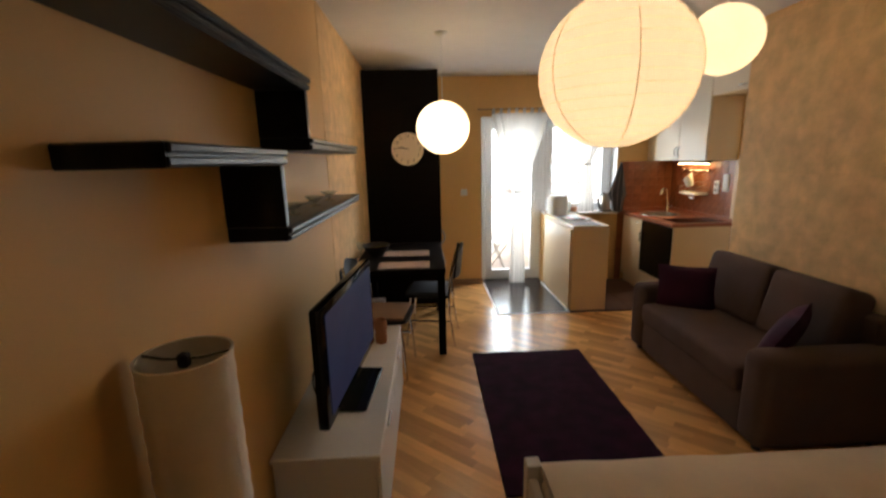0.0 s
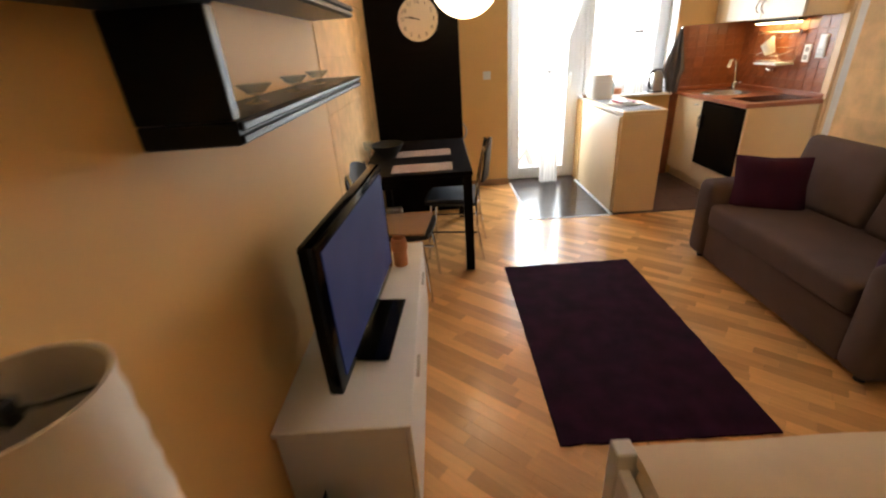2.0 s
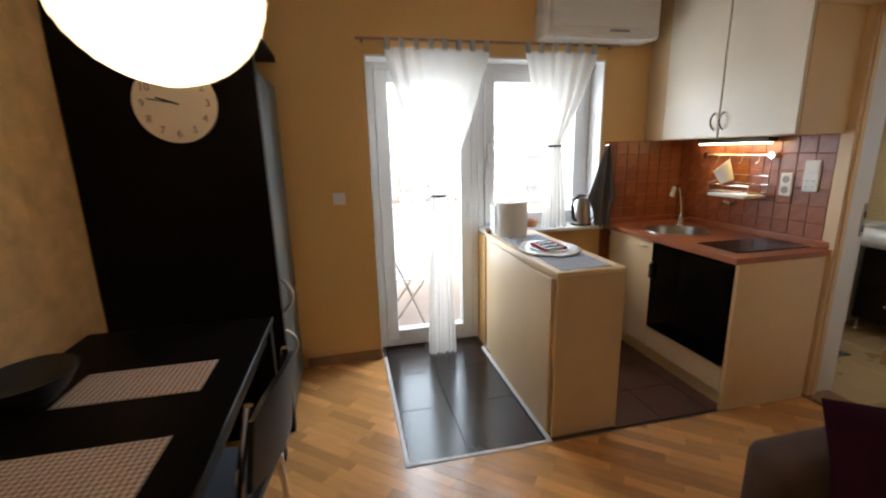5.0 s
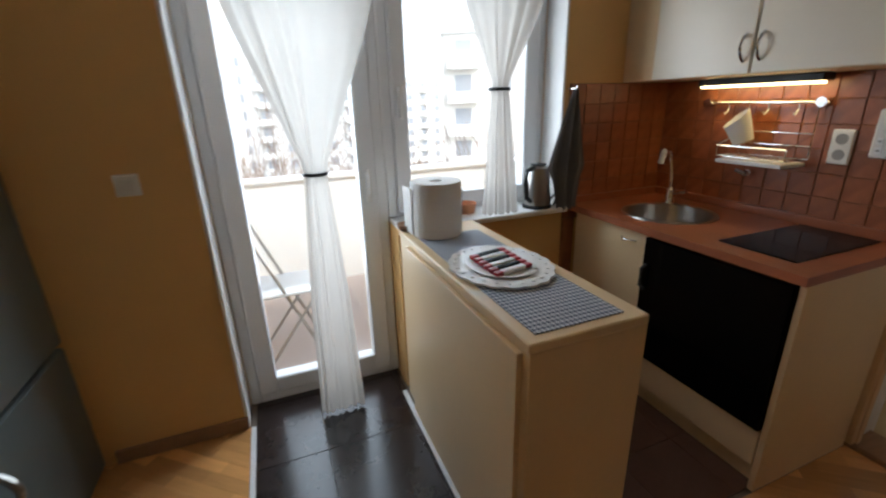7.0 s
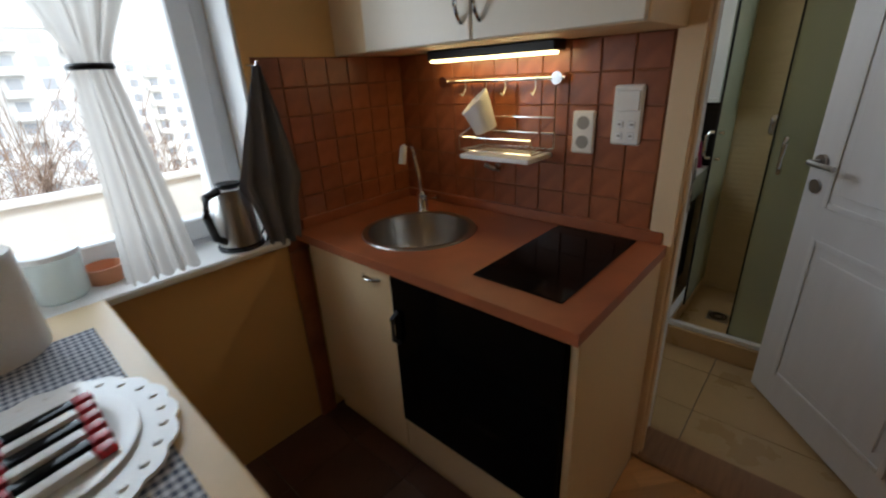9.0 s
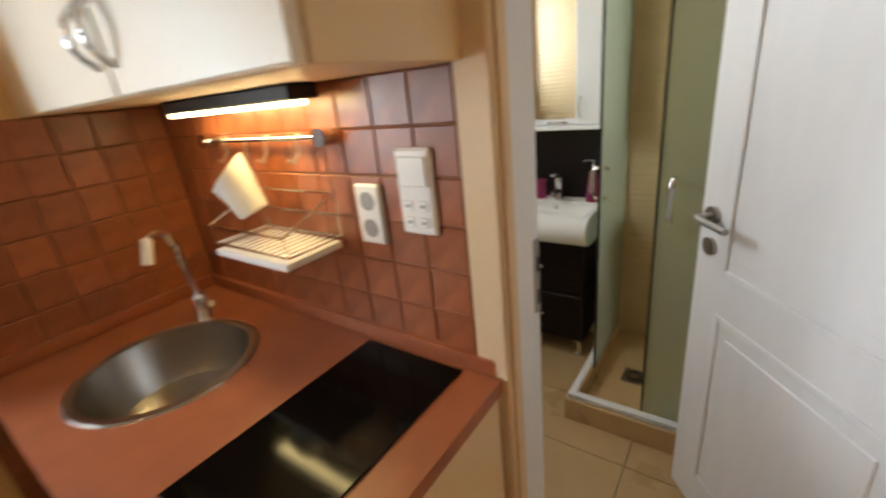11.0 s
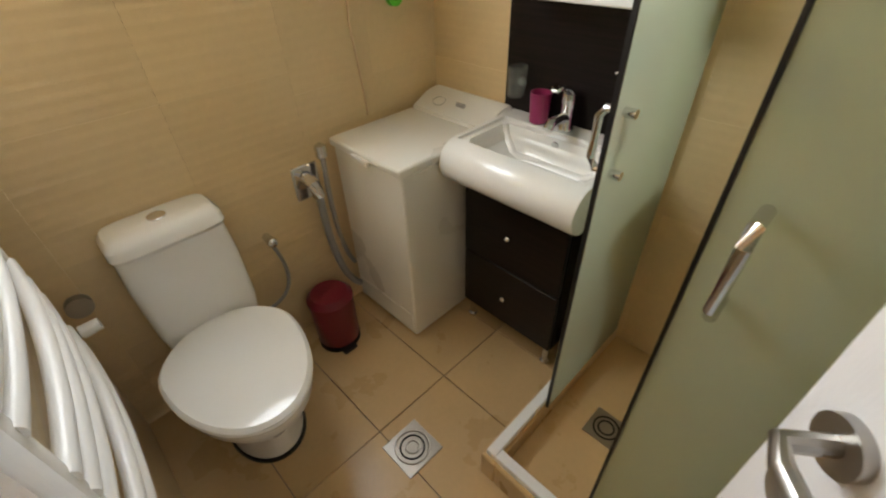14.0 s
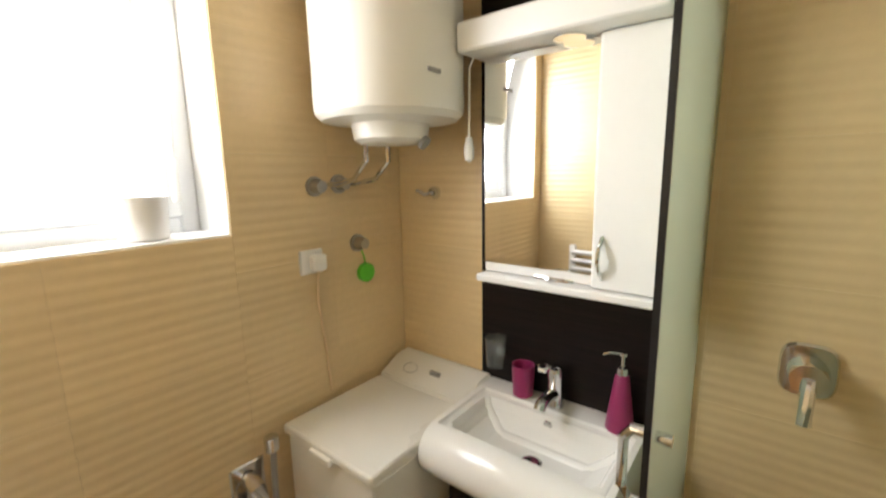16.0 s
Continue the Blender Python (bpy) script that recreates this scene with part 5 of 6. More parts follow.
part("mirror_back", box(B(), 5.2685, 5.3745, 5.376, 5.686, 1.225, 1.798), WHITE, mc)
part("mirror_edge", box(B(), 5.258, 5.2685, 5.3725, 5.3775, 1.222, 1.80, 0.002), WHITE, mc)
part("shelf", box(B(), 5.225, 5.3975, 5.226, 5.692, 1.200, 1.221, 0.004), WHITE, mc)
part("towel_bar", tube(B(), arc((5.23, 5.41, 1.236), (5.212, 5.46, 1.24), (5.23, 5.51, 1.236)), 0.005, 8), CHROME, mc)
cn = part("canopy", box(B(), 5.175, 5.3975, 5.220, 5.715, 1.801, 1.875, 0.012, 3), WHITE, mc)
part("spotlight", cyl(B(), (5.235, 5.44, 1.796), (5.235, 5.44, 1.8008), 0.036, seg=24), CHROME, cn)
pc = thing("pull_cord", (5.36, 5.73, 1.5), "white pull switch on a thin white cord", "switch")
part("cord", tube(B(), [(5.24, 5.700, 1.81), (5.245, 5.722, 1.78), (5.245, 5.725, 1.60)], 0.003, 6), WHITE, pc)
part("knob", lathe(B(), (5.245, 5.725, 1.53), [(0.0, 0), (0.012, 0.008), (0.015, 0.035), (0.009, 0.068), (0.0, 0.072)], 14), WHITE, pc)

bo = thing("water_heater", (5.145, 5.927, 1.6), "white cylindrical electric water heater on the wall", "water heater")
part("tank", lathe(B(), (5.145, 5.927, 0), [(0.11, 1.640), (0.190, 1.648), (0.207, 1.664), (0.21, 1.68), (0.21, 2.34), (0.19, 2.39), (0.0, 2.40)], 48), ENAMEL, bo)
part("cover", lathe(B(), (5.145, 5.927, 0), [(0.0, 1.583), (0.085, 1.586), (0.105, 1.60), (0.112, 1.641)], 32), ENAMEL, bo)
part("badge", box(B(), 5.062, 5.11, 5.712, 5.7155, 1.742, 1.752), HOSE, bo)
part("dial", cyl(B(), (5.175, 5.835, 1.592), (5.178, 5.825, 1.583), 0.02, seg=14), HOSE, bo)
for x, zx in ((5.075, 5.085), (5.16, 5.155)):
    part("pipe", tube(B(), [(x, 5.96, 1.65), (x, 5.96, 1.54), (x + 0.003, 6.02, 1.49), (zx, 6.10, 1.475), (zx, BN, 1.475)], 0.008, 8), CHROME, bo)
for x, y, z, ax, nm in ((5.03, BN, 1.47, "y", "shut_off_valve"), (5.12, BN, 1.475, "y", "shut_off_valve"), (5.185, BN, 1.275, "y", "stop_cock")):
    o = thing(nm, (x, y, z), "round chrome valve on the cream tiles", "valve", "chrome valves")
    part("rosette", cyl(B(), (x, y - 0.002, z), (x, y - 0.014, z), 0.030, seg=20), STEEL, o)
    part("knob", cyl(B(), (x, y - 0.0143, z), (x, y - 0.048, z), 0.022, 0.018, seg=16), STEEL, o)
hk = thing("towel_hook", (EX, 5.98, 1.435), "chrome double towel hook on the cream tiles", "hook")
part("base", cyl(B(), (EX - 0.002, 5.98, 1.435), (EX - 0.018, 5.98, 1.435), 0.022, seg=18), CHROME, hk)
part("prong", tube(B(), [(EX - 0.018, 5.98, 1.435), (EX - 0.04, 6.0, 1.43), (EX - 0.05, 6.03, 1.445)], 0.007, 8), CHROME, hk)
bs = thing("wall_socket", (5.0, BN, 1.24), "white wall socket with plug and grey cable", "socket", "switches")
part("plate", box(B(), 4.958, 5.04, BN - 0.016, BN - 0.004, 1.205, 1.28, 0.004), WHITE, bs)
part("plug", box(B(), 4.985, 5.035, BN - 0.045, BN - 0.0165, 1.215, 1.265, 0.006), WHITE, bs)
part("cable", tube(B(), [(5.01, BN - 0.03, 1.215), (5.012, BN - 0.014, 1.12), (5.03, BN - 0.012, 0.95), (5.04, BN - 0.012, 0.80)], 0.004, 8), BEIGETRIM, bs)
gr_ = thing("air_freshener", (5.205, BN, 1.17), "green plastic toilet freshener hanging under valve", "freshener")
part("disc", cyl(B(), (5.205, BN - 0.012, 1.17), (5.205, BN - 0.03, 1.17), 0.032, seg=22), GREEN, gr_)
part("loop", tube(B(), [(5.205, BN - 0.02, 1.20), (5.20, BN - 0.022, 1.225), (5.19, BN - 0.022, 1.25)], 0.003, 6), GREEN, gr_)

# washing machine hose and tap plate
hp = thing("hose_connection", (4.74, BN, 0.64), "chrome wall outlet with grey drain hose", "hose")
part("plate", box(B(), 4.69, 4.79, BN - 0.012, BN - 0.003, 0.575, 0.705, 0.004), CHROME, hp)
part("elbow", tube(B(), [(4.74, BN - 0.012, 0.66), (4.74, BN - 0.06, 0.65), (4.745, BN - 0.07, 0.60)], 0.022, 12), CHROME, hp)
part("drain_hose", tube(B(), arc((4.745, BN - 0.07, 0.60), (4.76, BN - 0.08, 0.30), (4.85, BN - 0.05, 0.10), 16), 0.014, 10), HOSE, hp)
part("inlet_hose", tube(B(), arc((4.80, BN - 0.05, 0.73), (4.795, BN - 0.06, 0.42), (4.86, BN - 0.02, 0.2), 16), 0.009, 8), HOSE, hp)
part("inlet_valve", lathe(B(), (4.80, BN - 0.045, 0.72), [(0.012, 0), (0.02, 0.01), (0.02, 0.05), (0.012, 0.055)], 14), CHROME, hp)
wv = thing("angle_valve", (4.54, BN, 0.5), "chrome angle valve with steel braided hose", "valve")
part("body", cyl(B(), (4.54, BN - 0.002, 0.50), (4.54, BN - 0.05, 0.50), 0.015, seg=14), CHROME, wv)
part("knob", ball(B(), (4.54, BN - 0.055, 0.50), 0.02, seg=12), CHROME, wv)
part("hose", tube(B(), arc((4.54, BN - 0.035, 0.485), (4.55, BN - 0.05, 0.30), (4.44, BN - 0.06, 0.24), 14), 0.007, 8), HOSE, wv)
cpz = cyl(B(), (4.0, BN - 0.002, 0.56), (4.0, BN - 0.03, 0.56), 0.032, seg=22)
single("pipe_cover", cpz, STEEL, "round chrome cap on the cream tiles", "pipe cover")

# toilet
wc = thing("toilet", (4.24, 5.85, 0), "white ceramic toilet with closed lid and cistern", "toilet")
TXc = 4.245


def oval(cx, cy, rx, ry0, ry1, n=40):
    return [(cx + rx * math.cos(a), cy + (ry1 if math.sin(a) > 0 else ry0) * math.sin(a)) for a in [2 * math.pi * k / n for k in range(n)]]


def loft(bm, rings):
    rr = [[bm.verts.new((x, y, z)) for x, y in o] for o, z in rings]
    n = len(rr[0])
    for a, c in zip(rr, rr[1:]):
        for i in range(n):
            bm.faces.new((a[i], a[(i + 1) % n], c[(i + 1) % n], c[i]))
    bm.faces.new(rr[0][::-1])
    bm.faces.new(rr[-1])
    return bm


part("bowl", loft(B(), [(oval(TXc, 5.86, 0.115, 0.16, 0.20), 0.0), (oval(TXc, 5.86, 0.10, 0.15, 0.20), 0.10), (oval(TXc, 5.84, 0.13, 0.22, 0.22), 0.25), (oval(TXc, 5.82, 0.18, 0.285, 0.20), 0.36), (oval(TXc, 5.82, 0.185, 0.29, 0.20), 0.395)]), CERAM, wc)
part("seat", loft(B(), [(oval(TXc, 5.82, 0.187, 0.292, 0.17), 0.396), (oval(TXc, 5.82, 0.190, 0.296, 0.17), 0.404), (oval(TXc, 5.82, 0.187, 0.292, 0.17), 0.411)]), CERAM, wc)
part("lid", loft(B(), [(oval(TXc, 5.82, 0.186, 0.292, 0.165), 0.412), (oval(TXc, 5.82, 0.190, 0.297, 0.167), 0.420), (oval(TXc, 5.82, 0.180, 0.285, 0.160), 0.430), (oval(TXc, 5.82, 0.10, 0.20, 0.12), 0.434)]), CERAM, wc)
def soft_rect(cx, hw, y0, y1, n=40, p=0.32):
    cy, hy = (y0 + y1) / 2, (y1 - y0) / 2
    ring = []
    for k in range(n):
        a = 2 * math.pi * k / n
        c_, s_ = math.cos(a), math.sin(a)
        ring.append((cx + hw * math.copysign(abs(c_) ** p, c_), cy + hy * math.copysign(abs(s_) ** p, s_)))
    return ring


CX = 4.262
part("cistern", loft(B(), [(soft_rect(CX, 0.137, 5.975, 6.15), 0.375), (soft_rect(CX, 0.146, 5.978, 6.15), 0.43), (soft_rect(CX, 0.148, 5.992, 6.15), 0.60), (soft_rect(CX, 0.142, 6.003, 6.15), 0.700)]), CERAM, wc)
part("cistern_lid", loft(B(), [(soft_rect(CX, 0.145, 5.999, 6.152), 0.7005), (soft_rect(CX, 0.149, 5.993, 6.153), 0.712), (soft_rect(CX, 0.147, 5.998, 6.153, p=0.36), 0.735), (soft_rect(CX, 0.135, 6.015, 6.148, p=0.42), 0.752), (soft_rect(CX, 0.110, 6.035, 6.135, p=0.5), 0.757)]), CERAM, wc)
part("flush_button", lathe(B(), (CX, 6.078, 0.7572), [(0.024, 0), (0.024, 0.004), (0.019, 0.007), (0, 0.006)], 22), CHROME, wc)
part("base_ring", loft(B(), [(oval(TXc, 5.86, 0.122, 0.168, 0.205), 0.0), (oval(TXc, 5.86, 0.120, 0.166, 0.203), 0.012)]), BLACKM, wc)

bn = thing("pedal_bin", (4.645, 5.995, 0), "small dark red pedal bin on the floor", "bin")
part("body", lathe(B(), (4.645, 5.995, 0), [(0.080, 0.02), (0.082, 0.025), (0.086, 0.225)], 28), MAROON, bn)
part("lid", lathe(B(), (4.645, 5.995, 0), [(0.089, 0.226), (0.089, 0.238), (0.07, 0.258), (0, 0.266)], 28), MAROON, bn)
part("base", lathe(B(), (4.645, 5.995, 0), [(0.084, 0), (0.084, 0.0195)], 28), BLACKM, bn)
part("pedal", box(B(), 4.60, 4.66, 5.885, 5.93, 0.012, 0.024, 0.004), BLACKM, bn)

dr = thing("floor_drain", (4.54, 5.421, 0.003), "square chrome floor drain with round grate", "drain")
bm = box(B(), -0.071, 0.071, -0.071, 0.071, 0.0, 0.004, 0.001)
q = Matrix.Translation((4.54, 5.421, 0.0005))
bmesh.ops.transform(bm, matrix=q, verts=bm.verts[:])
part("plate", bm, STEEL, dr)
for r in (0.056, 0.040, 0.022):
    part("grate_ring", tube(B(), [(4.54 + r * math.cos(a), 5.421 + r * math.sin(a), 0.0055) for a in [k * math.pi / 10 for k in range(21)]], 0.003, 6), STEEL if r != 0.040 else BLACKM, dr)

# towel radiator on the door wall
tr = thing("towel_radiator", (3.97, 5.63, 0.56), "white tubular towel radiator on the wall", "radiator")
for y in (5.33, 5.93):
    part("upright", box(B(), 3.958, 3.982, y - 0.018, y + 0.018, 0.56, 1.09, 0.008, 2), WHITE, tr)
for z in (0.60, 0.648, 0.755, 0.803, 0.851, 0.955, 1.003, 1.051):
    part("bar", tube(B(), arc((3.975, 5.33, z), (3.994, 5.63, z), (3.975, 5.93, z), 16), 0.0145, 12), WHITE, tr)
for z in (0.70, 0.905):
    part("bracket", box(B(), BX + 0.0075, 3.985, 5.88, 5.91, z - 0.012, z + 0.012, 0.003), WHITE, tr)
part("valve", tube(B(), [(3.97, 5.9485, 0.585), (3.97, 5.975, 0.585), (3.985, 5.985, 0.585)], 0.011, 10), CHROME, tr)
part("valve_knob", cyl(B(), (3.987, 5.985, 0.585), (4.03, 5.985, 0.588), 0.018, 0.016, seg=18), WHITE, tr, "white ribbed valve knob")

# shower
TX, TY = 4.64, 5.215
sh = thing("shower_tray", (5.0, 4.7, 0), "beige shower tray with tiled kerb", "shower tray")
bm = B()
box(bm, TX, EX - 0.008, TY - 0.055, TY, 0.0, 0.11, 0.004)
box(bm, TX, TX + 0.055, 4.14, TY - 0.0555, 0.0, 0.11, 0.004)
part("kerb", bm, BEIGEFLOOR, sh)
part("basin", box(B(), TX + 0.056, EX - 0.009, 4.14, TY - 0.056, 0.0, 0.04), BEIGEFLOOR, sh)
gr2 = part("grate", box(B(), 4.96, 5.07, 4.94, 5.05, 0.0405, 0.045, 0.001), STEEL, sh, "steel shower drain grate")
for r in (0.04, 0.025):
    part("grate_ring", tube(B(), [(5.015 + r * math.cos(a), 4.995 + r * math.sin(a), 0.046) for a in [k * math.pi / 8 for k in range(17)]], 0.003, 6), BLACKM, gr2)
en = thing("shower_enclosure", (5.0, 4.8, 0.11), "corner shower enclosure with green frosted sliding glass", "shower")
TOPZ = 1.98
for z0, z1 in ((0.1105, 0.135), (TOPZ - 0.03, TOPZ)):
    part("track", box(B(), TX + 0.012, EX - 0.009, TY - 0.045, TY - 0.012, z0, z1, 0.003), PVC if z0 < 1 else STEEL, en)
    part("track", box(B(), TX + 0.012, TX + 0.045, 4.145, TY - 0.046, z0, z1, 0.003), PVC if z0 < 1 else STEEL, en)
g1 = part("side_glass", box(B(), 5.17, EX - 0.03, TY - 0.032, TY - 0.026, 0.136, TOPZ - 0.031), FROST, en)
part("wall_profile", box(B(), EX - 0.030, EX - 0.009, TY - 0.042, TY - 0.016, 0.136, TOPZ - 0.031, 0.002), STEEL, en)
g2 = part("sliding_glass", box(B(), 4.905, 5.36, TY - 0.060, TY - 0.054, 0.12, TOPZ - 0.02), FROST, en)
part("seal", box(B(), 4.898, 4.9045, TY - 0.062, TY - 0.052, 0.12, TOPZ - 0.02), BLACKM, g2)
g3 = part("front_glass", box(B(), TX + 0.026, TX + 0.032, 4.15, 4.62, 0.136, TOPZ - 0.031), FROST, en)
g4 = part("sliding_glass", box(B(), TX + 0.056, TX + 0.062, 4.30, 4.905, 0.12, TOPZ - 0.02), FROST, en)
part("seal", box(B(), TX + 0.054, TX + 0.064, 4.9055, 4.912, 0.12, TOPZ - 0.02), BLACKM, g4)
h1 = part("handle", tube(B(), [(4.945, TY - 0.053, 0.95), (4.945, TY - 0.025, 0.95), (4.945, TY - 0.012, 0.97), (4.945, TY - 0.012, 1.06), (4.945, TY - 0.025, 1.08), (4.945, TY - 0.053, 1.08)], 0.009, 10), CHROME, g2)
for z in (0.95, 1.08):
    part("knob", cyl(B(), (4.945, TY - 0.0605, z), (4.945, TY - 0.085, z), 0.010, seg=12), CHROME, g2)
h2 = part("handle", tube(B(), [(TX + 0.056, 4.862, 0.965), (TX + 0.01, 4.862, 0.965), (TX - 0.004, 4.862, 0.985), (TX - 0.004, 4.862, 1.085), (TX + 0.01, 4.862, 1.105), (TX + 0.056, 4.862, 1.105)], 0.009, 10), CHROME, g4)
for g in (g1, g2, g3, g4):
    g.visible_shadow = False
mx = thing("shower_mixer", (EX, 4.955, 1.07), "chrome shower mixer on the ribbed tiles", "shower mixer")
bm = B()
for wide, deep in ((1.0, 0.0), (1.0, 0.006), (0.93, 0.012), (0.6, 0.014)):
    for k in range(32):
        a = 2 * math.pi * k / 32
        c_, s_ = math.cos(a), math.sin(a)
        bm.verts.new((EX - 0.0065 - deep, 4.953 + 0.050 * wide * math.copysign(abs(c_) ** 0.55, c_), 1.072 + 0.060 * wide * math.copysign(abs(s_) ** 0.55, s_)))
bm.verts.ensure_lookup_table()
for r_ in range(3):
    for k in range(32):
        j = (k + 1) % 32
        bm.faces.new((bm.verts[r_ * 32 + k], bm.verts[r_ * 32 + j], bm.verts[r_ * 32 + 32 + j], bm.verts[r_ * 32 + 32 + k]))
bm.faces.new([bm.verts[96 + k] for k in range(32)])
part("plate", bm, CHROME, mx)
part("body", cyl(B(), (EX - 0.022, 4.953, 1.072), (EX - 0.07, 4.953, 1.072), 0.036, 0.032, seg=22), CHROME, mx)
part("lever", tube(B(), [(EX - 0.065, 4.953, 1.07), (EX - 0.085, 4.953, 1.03), (EX - 0.095, 4.953, 0.985)], 0.013, 10), CHROME, mx)

# ---------------------------------------------------------------- outside: balcony, houses, trees
bal = thing("balcony", (2.2, 7.2, 0), "small balcony with white solid parapet", "balcony", kind="structure")
part("slab", box(B(), 0.3, 4.2, 6.46, 8.05, -0.25, -0.03), BALC, bal)
part("parapet", box(B(), 0.3, 4.2, 7.95, 8.07, -0.03, 0.86), RENDERW, bal)
part("coping", box(B(), 0.28, 4.22, 7.93, 8.09, 0.86, 0.89, 0.004), RENDERW, bal)
part("side_wall", box(B(), 0.18, 0.30, 6.50, 8.07, -0.03, 0.88), RENDERW, bal)
part("side_wall", box(B(), 4.2, 4.32, 6.50, 8.07, -0.03, 0.88), RENDERW, bal)
fc = thing("folding_chair", (1.6, 6.75, 0), "folding garden chair with white seat on balcony", "chair")
part("seat", box(B(), 1.50, 1.86, 6.72, 7.06, 0.40, 0.425, 0.008), WHITE, fc)
part("backrest", box(B(), 1.485, 1.51, 6.70, 7.08, 0.50, 0.82, 0.006), BLACKM, fc)
for y in (6.73, 7.05):
    part("leg", tube(B(), [(1.50, y, 0.82), (1.84, y, -0.03)], 0.010, 8), STEEL, fc)
    part("leg", tube(B(), [(1.84, y, 0.40), (1.52, y, -0.03)], 0.010, 8), STEEL, fc)


def apartment(name, x, y, z0, w, d, floors, turn, wall, roof, label):
    o = thing(name, (0, 0, 0), label, "building", "apartment blocks")
    hh = floors * 2.9
    part("wall", box(B(), -w / 2, w / 2, -d / 2, d / 2, 0, hh), wall, o)
    bm = B()
    if roof:
        for k in range(4):
            s = 1 - k * 0.18
            box(bm, -w / 2 * s - 0.3, w / 2 * s + 0.3, -d / 2 * s - 0.3, d / 2 * s + 0.3, hh + k * 0.8, hh + k * 0.8 + 0.8)
    else:
        box(bm, -w / 2 - 0.2, w / 2 + 0.2, -d / 2 - 0.2, d / 2 + 0.2, hh, hh + 0.5)
    part("roof", bm, ROOF if roof else FACADE2, o)
    n = max(2, int(w / 3.4))
    for f in range(floors):
        z = f * 2.9 + 0.9
        for k in range(n):
            xx = -w / 2 + (k + 0.5) * w / n
            wn = part("window", box(B(), xx - 0.75, xx + 0.75, -d / 2 - 0.04, -d / 2 + 0.1, z, z + 1.5), WINDOWHAZE, o)
            if k % 2 == 0:
                part("balcony", box(B(), xx - 1.4, xx + 1.4, -d / 2 - 1.2, -d / 2 - 0.05, z - 0.95, z + 0.05), RENDERW if f % 2 else wall, o)
    o.matrix_basis = pose(x, y, z0, 0, 0, turn)
    return o


apartment("apartment_building", -9, 62, -16, 16, 12, 12, 8, FACADE, True, "tall pale apartment tower with red roof")
apartment("apartment_building", 30, 44, -16, 22, 12, 8, -24, FACADE, False, "pale apartment block with long balconies")
apartment("apartment_building", 8, 95, -16, 30, 12, 9, 0, FACADE2, False, "grey apartment block in the distance")
apartment("apartment_building", 42, 120, -16, 60, 12, 8, -10, FACADE, False, "long pale apartment block far behind the trees")
GRD = B()
box(GRD, -900, 900, 9, 1800, -16.5, -16)
struct("ground", GRD, EARTH, "winter ground below the balcony", "ground")


def tree(x, y, h, seed):
    rnd = random.Random(seed)
    o = thing("tree", (x, y, -16), "bare winter tree with reddish twigs", "tree", "bare trees")
    part("trunk", tube(B(), [(x, y, -16), (x + 0.2, y, -16 + h * 0.3), (x + 0.1, y + 0.2, -16 + h * 0.55)], 0.22, 8), BARK, o)
    bm = B()
    for k in range(90):
        a, e = rnd.uniform(0, 6.28), rnd.uniform(0.2, 1.35)
        p = Vector((x + 0.1, y, -16 + h * rnd.uniform(0.3, 0.55)))
        for s in range(3):
            ln = h * 0.16 * rnd.uniform(0.6, 1.1)
            q = p + Vector((math.cos(a) * math.cos(e), math.sin(a) * math.cos(e), math.sin(e))) * ln
            cyl(bm, p, q, 0.05 / (s + 1), 0.02, seg=4, caps=False)
            p = q
            a += rnd.uniform(-0.7, 0.7)
            e += rnd.uniform(-0.4, 0.5)
    part("crown", bm, TWIG, o)


for i, (x, y, h) in enumerate(((-4, 38, 19), (3, 34, 20), (9, 32, 18.5), (15, 30, 19.5), (-10, 40, 18), (12, 44, 20), (20, 36, 18), (0, 46, 19.5), (6, 52, 20))):
    tree(x, y, h, i)

# ---------------------------------------------------------------- pieces: stone courses, tiles, planks
stone_course(bpy.data.objects["wall_right"], "x", RX, SY + 0.02, 4.25, -1, 11)
stone_course(bpy.data.objects["wall_left"], "x", LX, 3.74, 5.455, 1, 12)


def tiles(host, name, material, axis, at, out, lo, hi, z0, z1, w, h, gap, thick, bev, holes=(), mesh={}):
    """Square-cut tiles over a wall face; each is an object on a shared mesh."""
    nz = max(1, round((z1 - z0) / h))
    h = (z1 - z0) / nz
    nu = max(1, round((hi - lo) / w))
    w = (hi - lo) / nu
    key = (name, axis, round(w, 4), round(h, 4), out)
    if key not in mesh:
        bm = B()
        if axis == "x":
            box(bm, 0 if out > 0 else -thick, thick if out > 0 else 0, -w / 2 + gap, w / 2 - gap, -h / 2 + gap, h / 2 - gap, bev)
        else:
            box(bm, -w / 2 + gap, w / 2 - gap, 0 if out > 0 else -thick, thick if out > 0 else 0, -h / 2 + gap, h / 2 - gap, bev)
        mesh[key] = to_mesh(name, bm, material)
    for i in range(nu):
        for j in range(nz):
            u, z = lo + (i + 0.5) * w, z0 + (j + 0.5) * h
            if any(a < u < b and c < z < d for a, b, c, d in holes):
                continue
            o = new(name, mesh[key])
            o.location = (at, u, z) if axis == "x" else (u, at, z)
            o.parent = host


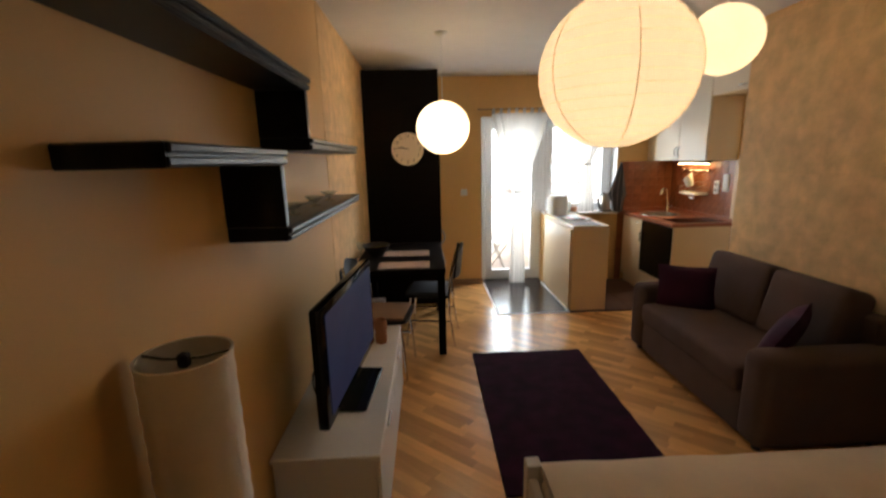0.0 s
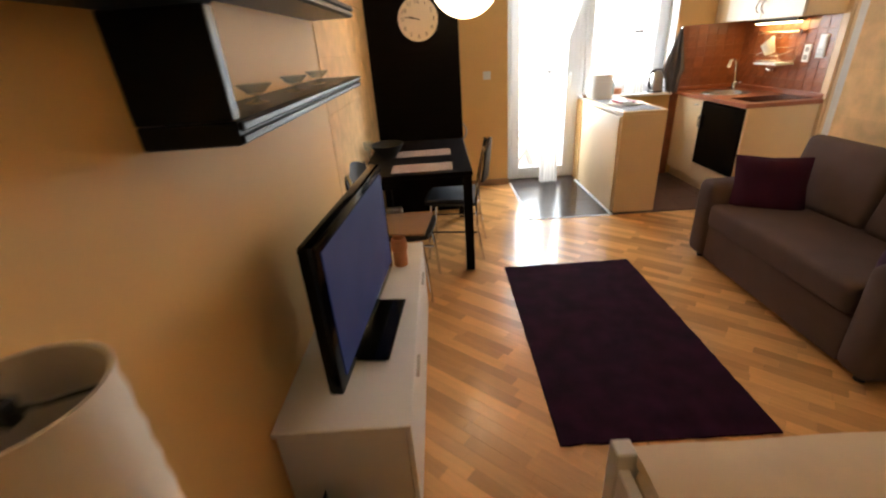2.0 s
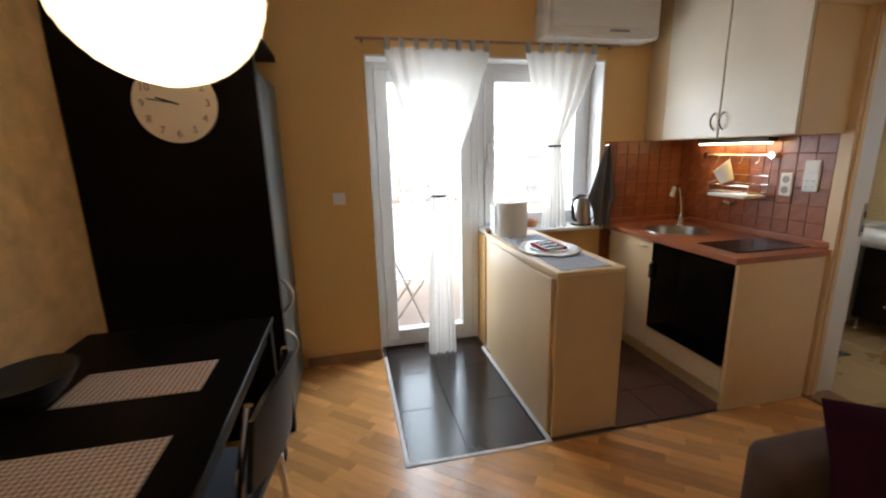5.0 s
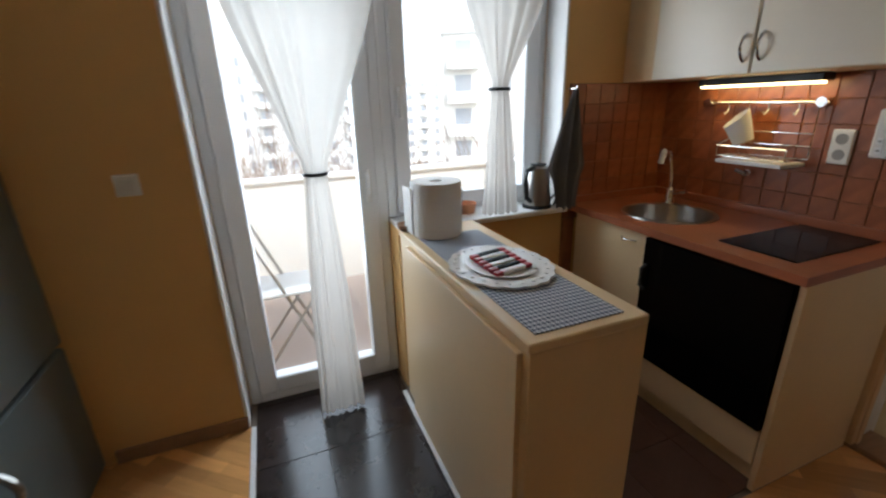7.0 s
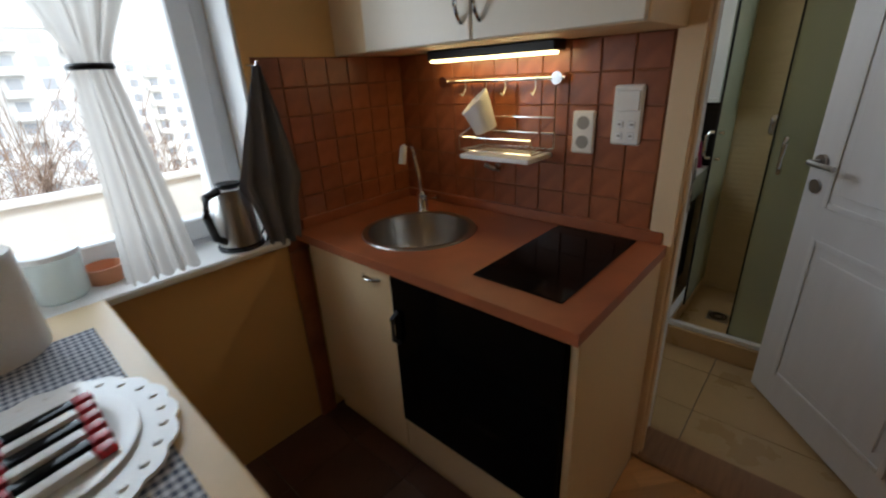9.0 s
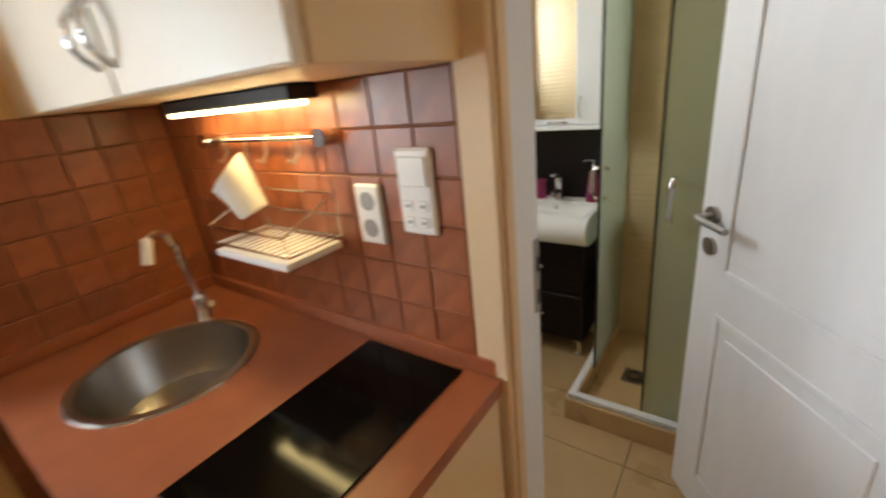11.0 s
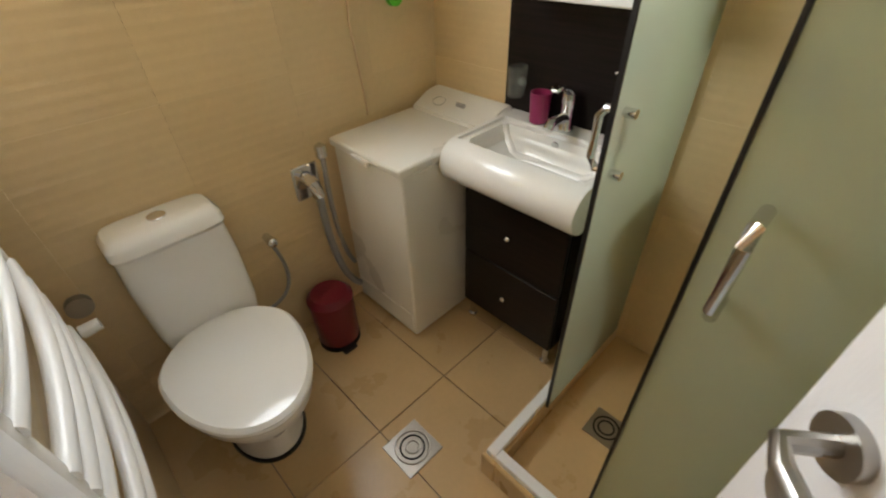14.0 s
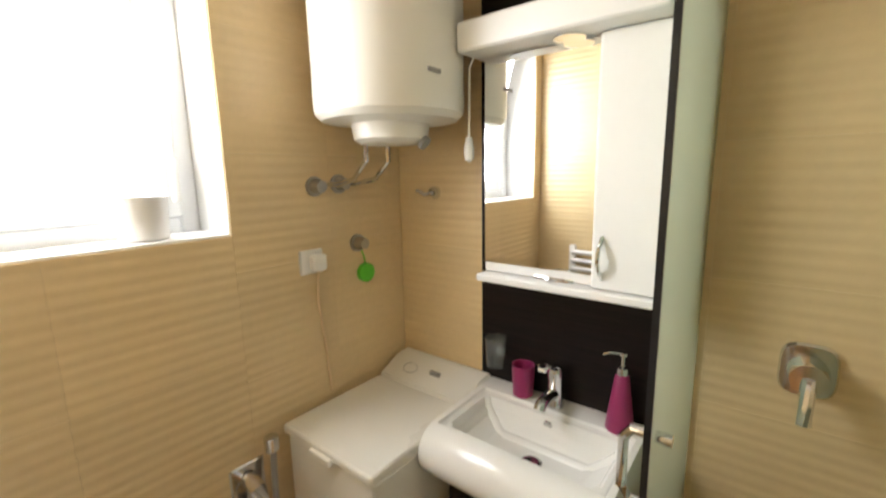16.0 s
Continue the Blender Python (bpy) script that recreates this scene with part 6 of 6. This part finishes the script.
WK, WN = bpy.data.objects["wall_kitchen"], bpy.data.objects["wall_north"]
b = B()
box(b, KX - 0.005, KX - 0.0005, 5.095, NY - 0.001, 0.92, 1.4975)
box(b, 3.13, KX - 0.005, NY - 0.005, NY - 0.0005, 0.80, 1.4975)
struct("tile_bed", b, BROWNGROUT, "brown grout behind the kitchen tiles", "wall")
tiles(WK, "tile", BROWNTILE, "x", KX - 0.0045, -1, 5.097, NY - 0.006, 0.91, 1.497, 0.098, 0.098, 0.0017, 0.005, 0.0022)
tiles(WN, "tile", BROWNTILE, "y", NY - 0.0045, -1, 3.13, KX - 0.008, 0.81, 1.497, 0.098, 0.098, 0.0017, 0.005, 0.0022)
struct("corner_post", box(B(), 3.13, 3.205, NY - 0.02, NY - 0.0005, 0.0, 0.805, 0.003), BROWNTILE, "brown tiled strip beside the base cabinet", "wall")

WBN, WBE, WBS = (bpy.data.objects[n] for n in ("wall_bath_north", "wall_bath_east", "wall_bath_south"))
for lo, hi, z0, z1 in ((BX + 0.005, 4.02, 0, 2.5), (4.02, 4.77, 0, 1.349), (4.02, 4.77, 2.121, 2.5), (4.77, EX - 0.007, 0, 2.5)):
    tiles(WBN, "tile", TILEW, "y", BN, -1, lo, hi, z0, z1, 0.36, 0.30, 0.00015, 0.006, 0.0)
tiles(WBE, "tile", TILEW, "x", EX, -1, 4.14, BN - 0.007, 0, 2.5, 0.50, 0.30, 0.00015, 0.006, 0.0)
tiles(WBS, "tile", TILEW, "y", 4.13, 1, BX, EX - 0.007, 0, 2.5, 0.5, 0.30, 0.00015, 0.006, 0.0)
tiles(WK, "tile", TILEW, "x", BX, 1, 5.158, BN - 0.007, 0, 2.5, 0.5, 0.30, 0.00015, 0.006, 0.0)


def flat_tiles(host, name, material, x0, x1, y0, y1, w, d, top, ox, oy, gap=0.0015, thick=0.008):
    xs = [x0] + [ox + k * w for k in range(-12, 13) if x0 + 0.02 < ox + k * w < x1 - 0.02] + [x1]
    ys = [y0] + [oy + k * d for k in range(-12, 13) if y0 + 0.02 < oy + k * d < y1 - 0.02] + [y1]
    for xa, xb in zip(xs, xs[1:]):
        for ya, yb in zip(ys, ys[1:]):
            bm = box(B(), xa + gap, xb - gap, ya + gap, yb - gap, top - thick, top, 0.001)
            part(name, bm, material, host)


flat_tiles(FLOOR_BATH, "tile", BEIGEFLOOR, BX, EX, 4.13, BN, 0.312, 0.62, 0.0, 4.81, 5.543)
flat_tiles(FLOOR_TILE, "tile", DARKTILE, 1.448, 2.184, 5.06, 6.36, 0.40, 0.415, 0.002, 1.745, 5.49)
KTILE = mat("brown_kitchen_tile", (0.13, 0.062, 0.040), 0.35, vary=0.15, tint=0.08)
flat_tiles(FLOOR_TILE, "tile", KTILE, 2.54, KX - 0.01, 5.06, NY, 0.30, 0.30, 0.002, 2.84, 5.36)

# parquet strips on the diagonal
PA = radians(-40)
cA, sA = math.cos(PA), math.sin(PA)
PW, PL = 0.058, 0.30
rnd = random.Random(21)


def clip_half(poly, nx, ny, c):
    out = []
    for (ax, ay), (bx_, by) in zip(poly, poly[1:] + poly[:1]):
        da, db = ax * nx + ay * ny - c, bx_ * nx + by * ny - c
        if da <= 0:
            out.append((ax, ay))
        if (da < 0 < db) or (db < 0 < da):
            t = da / (da - db)
            out.append((ax + (bx_ - ax) * t, ay + (by - ay) * t))
    return out


near, rest = [], []
for j in range(-80, 80):
    off = rnd.uniform(0, PL)
    for i in range(-16, 26):
        u, v = i * PL + off, j * PW
        c = [(u, v), (u + PL, v), (u + PL, v + PW), (u, v + PW)]
        g = 0.0004
        c = [(u + g, v + g), (u + PL - g, v + g), (u + PL - g, v + PW - g), (u + g, v + PW - g)]
        c = [(a * cA - b_ * sA + 0.5, a * sA + b_ * cA + 3.0) for a, b_ in c]
        cx, cy = sum(p[0] for p in c) / 4, sum(p[1] for p in c) / 4
        if not (LX - 0.3 < cx < KX + 0.3 and SY - 0.3 < cy < NY + 0.3):
            continue
        out = []
        zones = [(LX, 1.424, SY, NY), (1.424, KX - 0.02, SY, 5.039)]
        for xa, xb, ya, yb in zones:
            q = clip_half(clip_half(clip_half(clip_half(c, 1, 0, xb), -1, 0, -xa), 0, 1, yb), 0, -1, -ya)
            if len(q) >= 3:
                area = abs(sum(q[k][0] * q[(k + 1) % len(q)][1] - q[(k + 1) % len(q)][0] * q[k][1] for k in range(len(q)))) / 2
                if area > 2e-5:
                    whole = len(q) == 4 and area > PW * PL * 0.97
                    (near if whole and 0.58 < cx < 2.35 and 2.35 < cy < 5.0 and not (1.1 < cx < 1.93 and 2.68 < cy < 4.15) and len(near) < 300 else rest).append((q, rnd.random()))
for q, _ in near:
    part("plank", slab(B(), q, -0.011, 0.0), PARQ, FLOOR)
vs, fs = [], []
for q, _ in rest:
    n0, k = len(vs), len(q)
    vs += [(x, y, 0.0) for x, y in q] + [(x, y, -0.011) for x, y in q]
    fs.append(tuple(range(n0, n0 + k)))
    fs += [(n0 + i, n0 + k + i, n0 + k + (i + 1) % k, n0 + (i + 1) % k) for i in range(k)]
me = bpy.data.meshes.new("planks")
me.from_pydata(vs, [], fs)
PARQ2 = PARQ.copy()
PARQ2.name = "oak_parquet_rest"
for nd in PARQ2.node_tree.nodes:
    if nd.type == "OBJECT_INFO":
        geo = PARQ2.node_tree.nodes.new("ShaderNodeNewGeometry")
        for lk in list(PARQ2.node_tree.links):
            if lk.from_node == nd:
                sock = lk.to_socket
                PARQ2.node_tree.links.remove(lk)
                PARQ2.node_tree.links.new(geo.outputs["Random Per Island"], sock)
me.materials.append(PARQ2)
po = new("planks", me)
po.parent = FLOOR
tagged(po, kind="stuff")
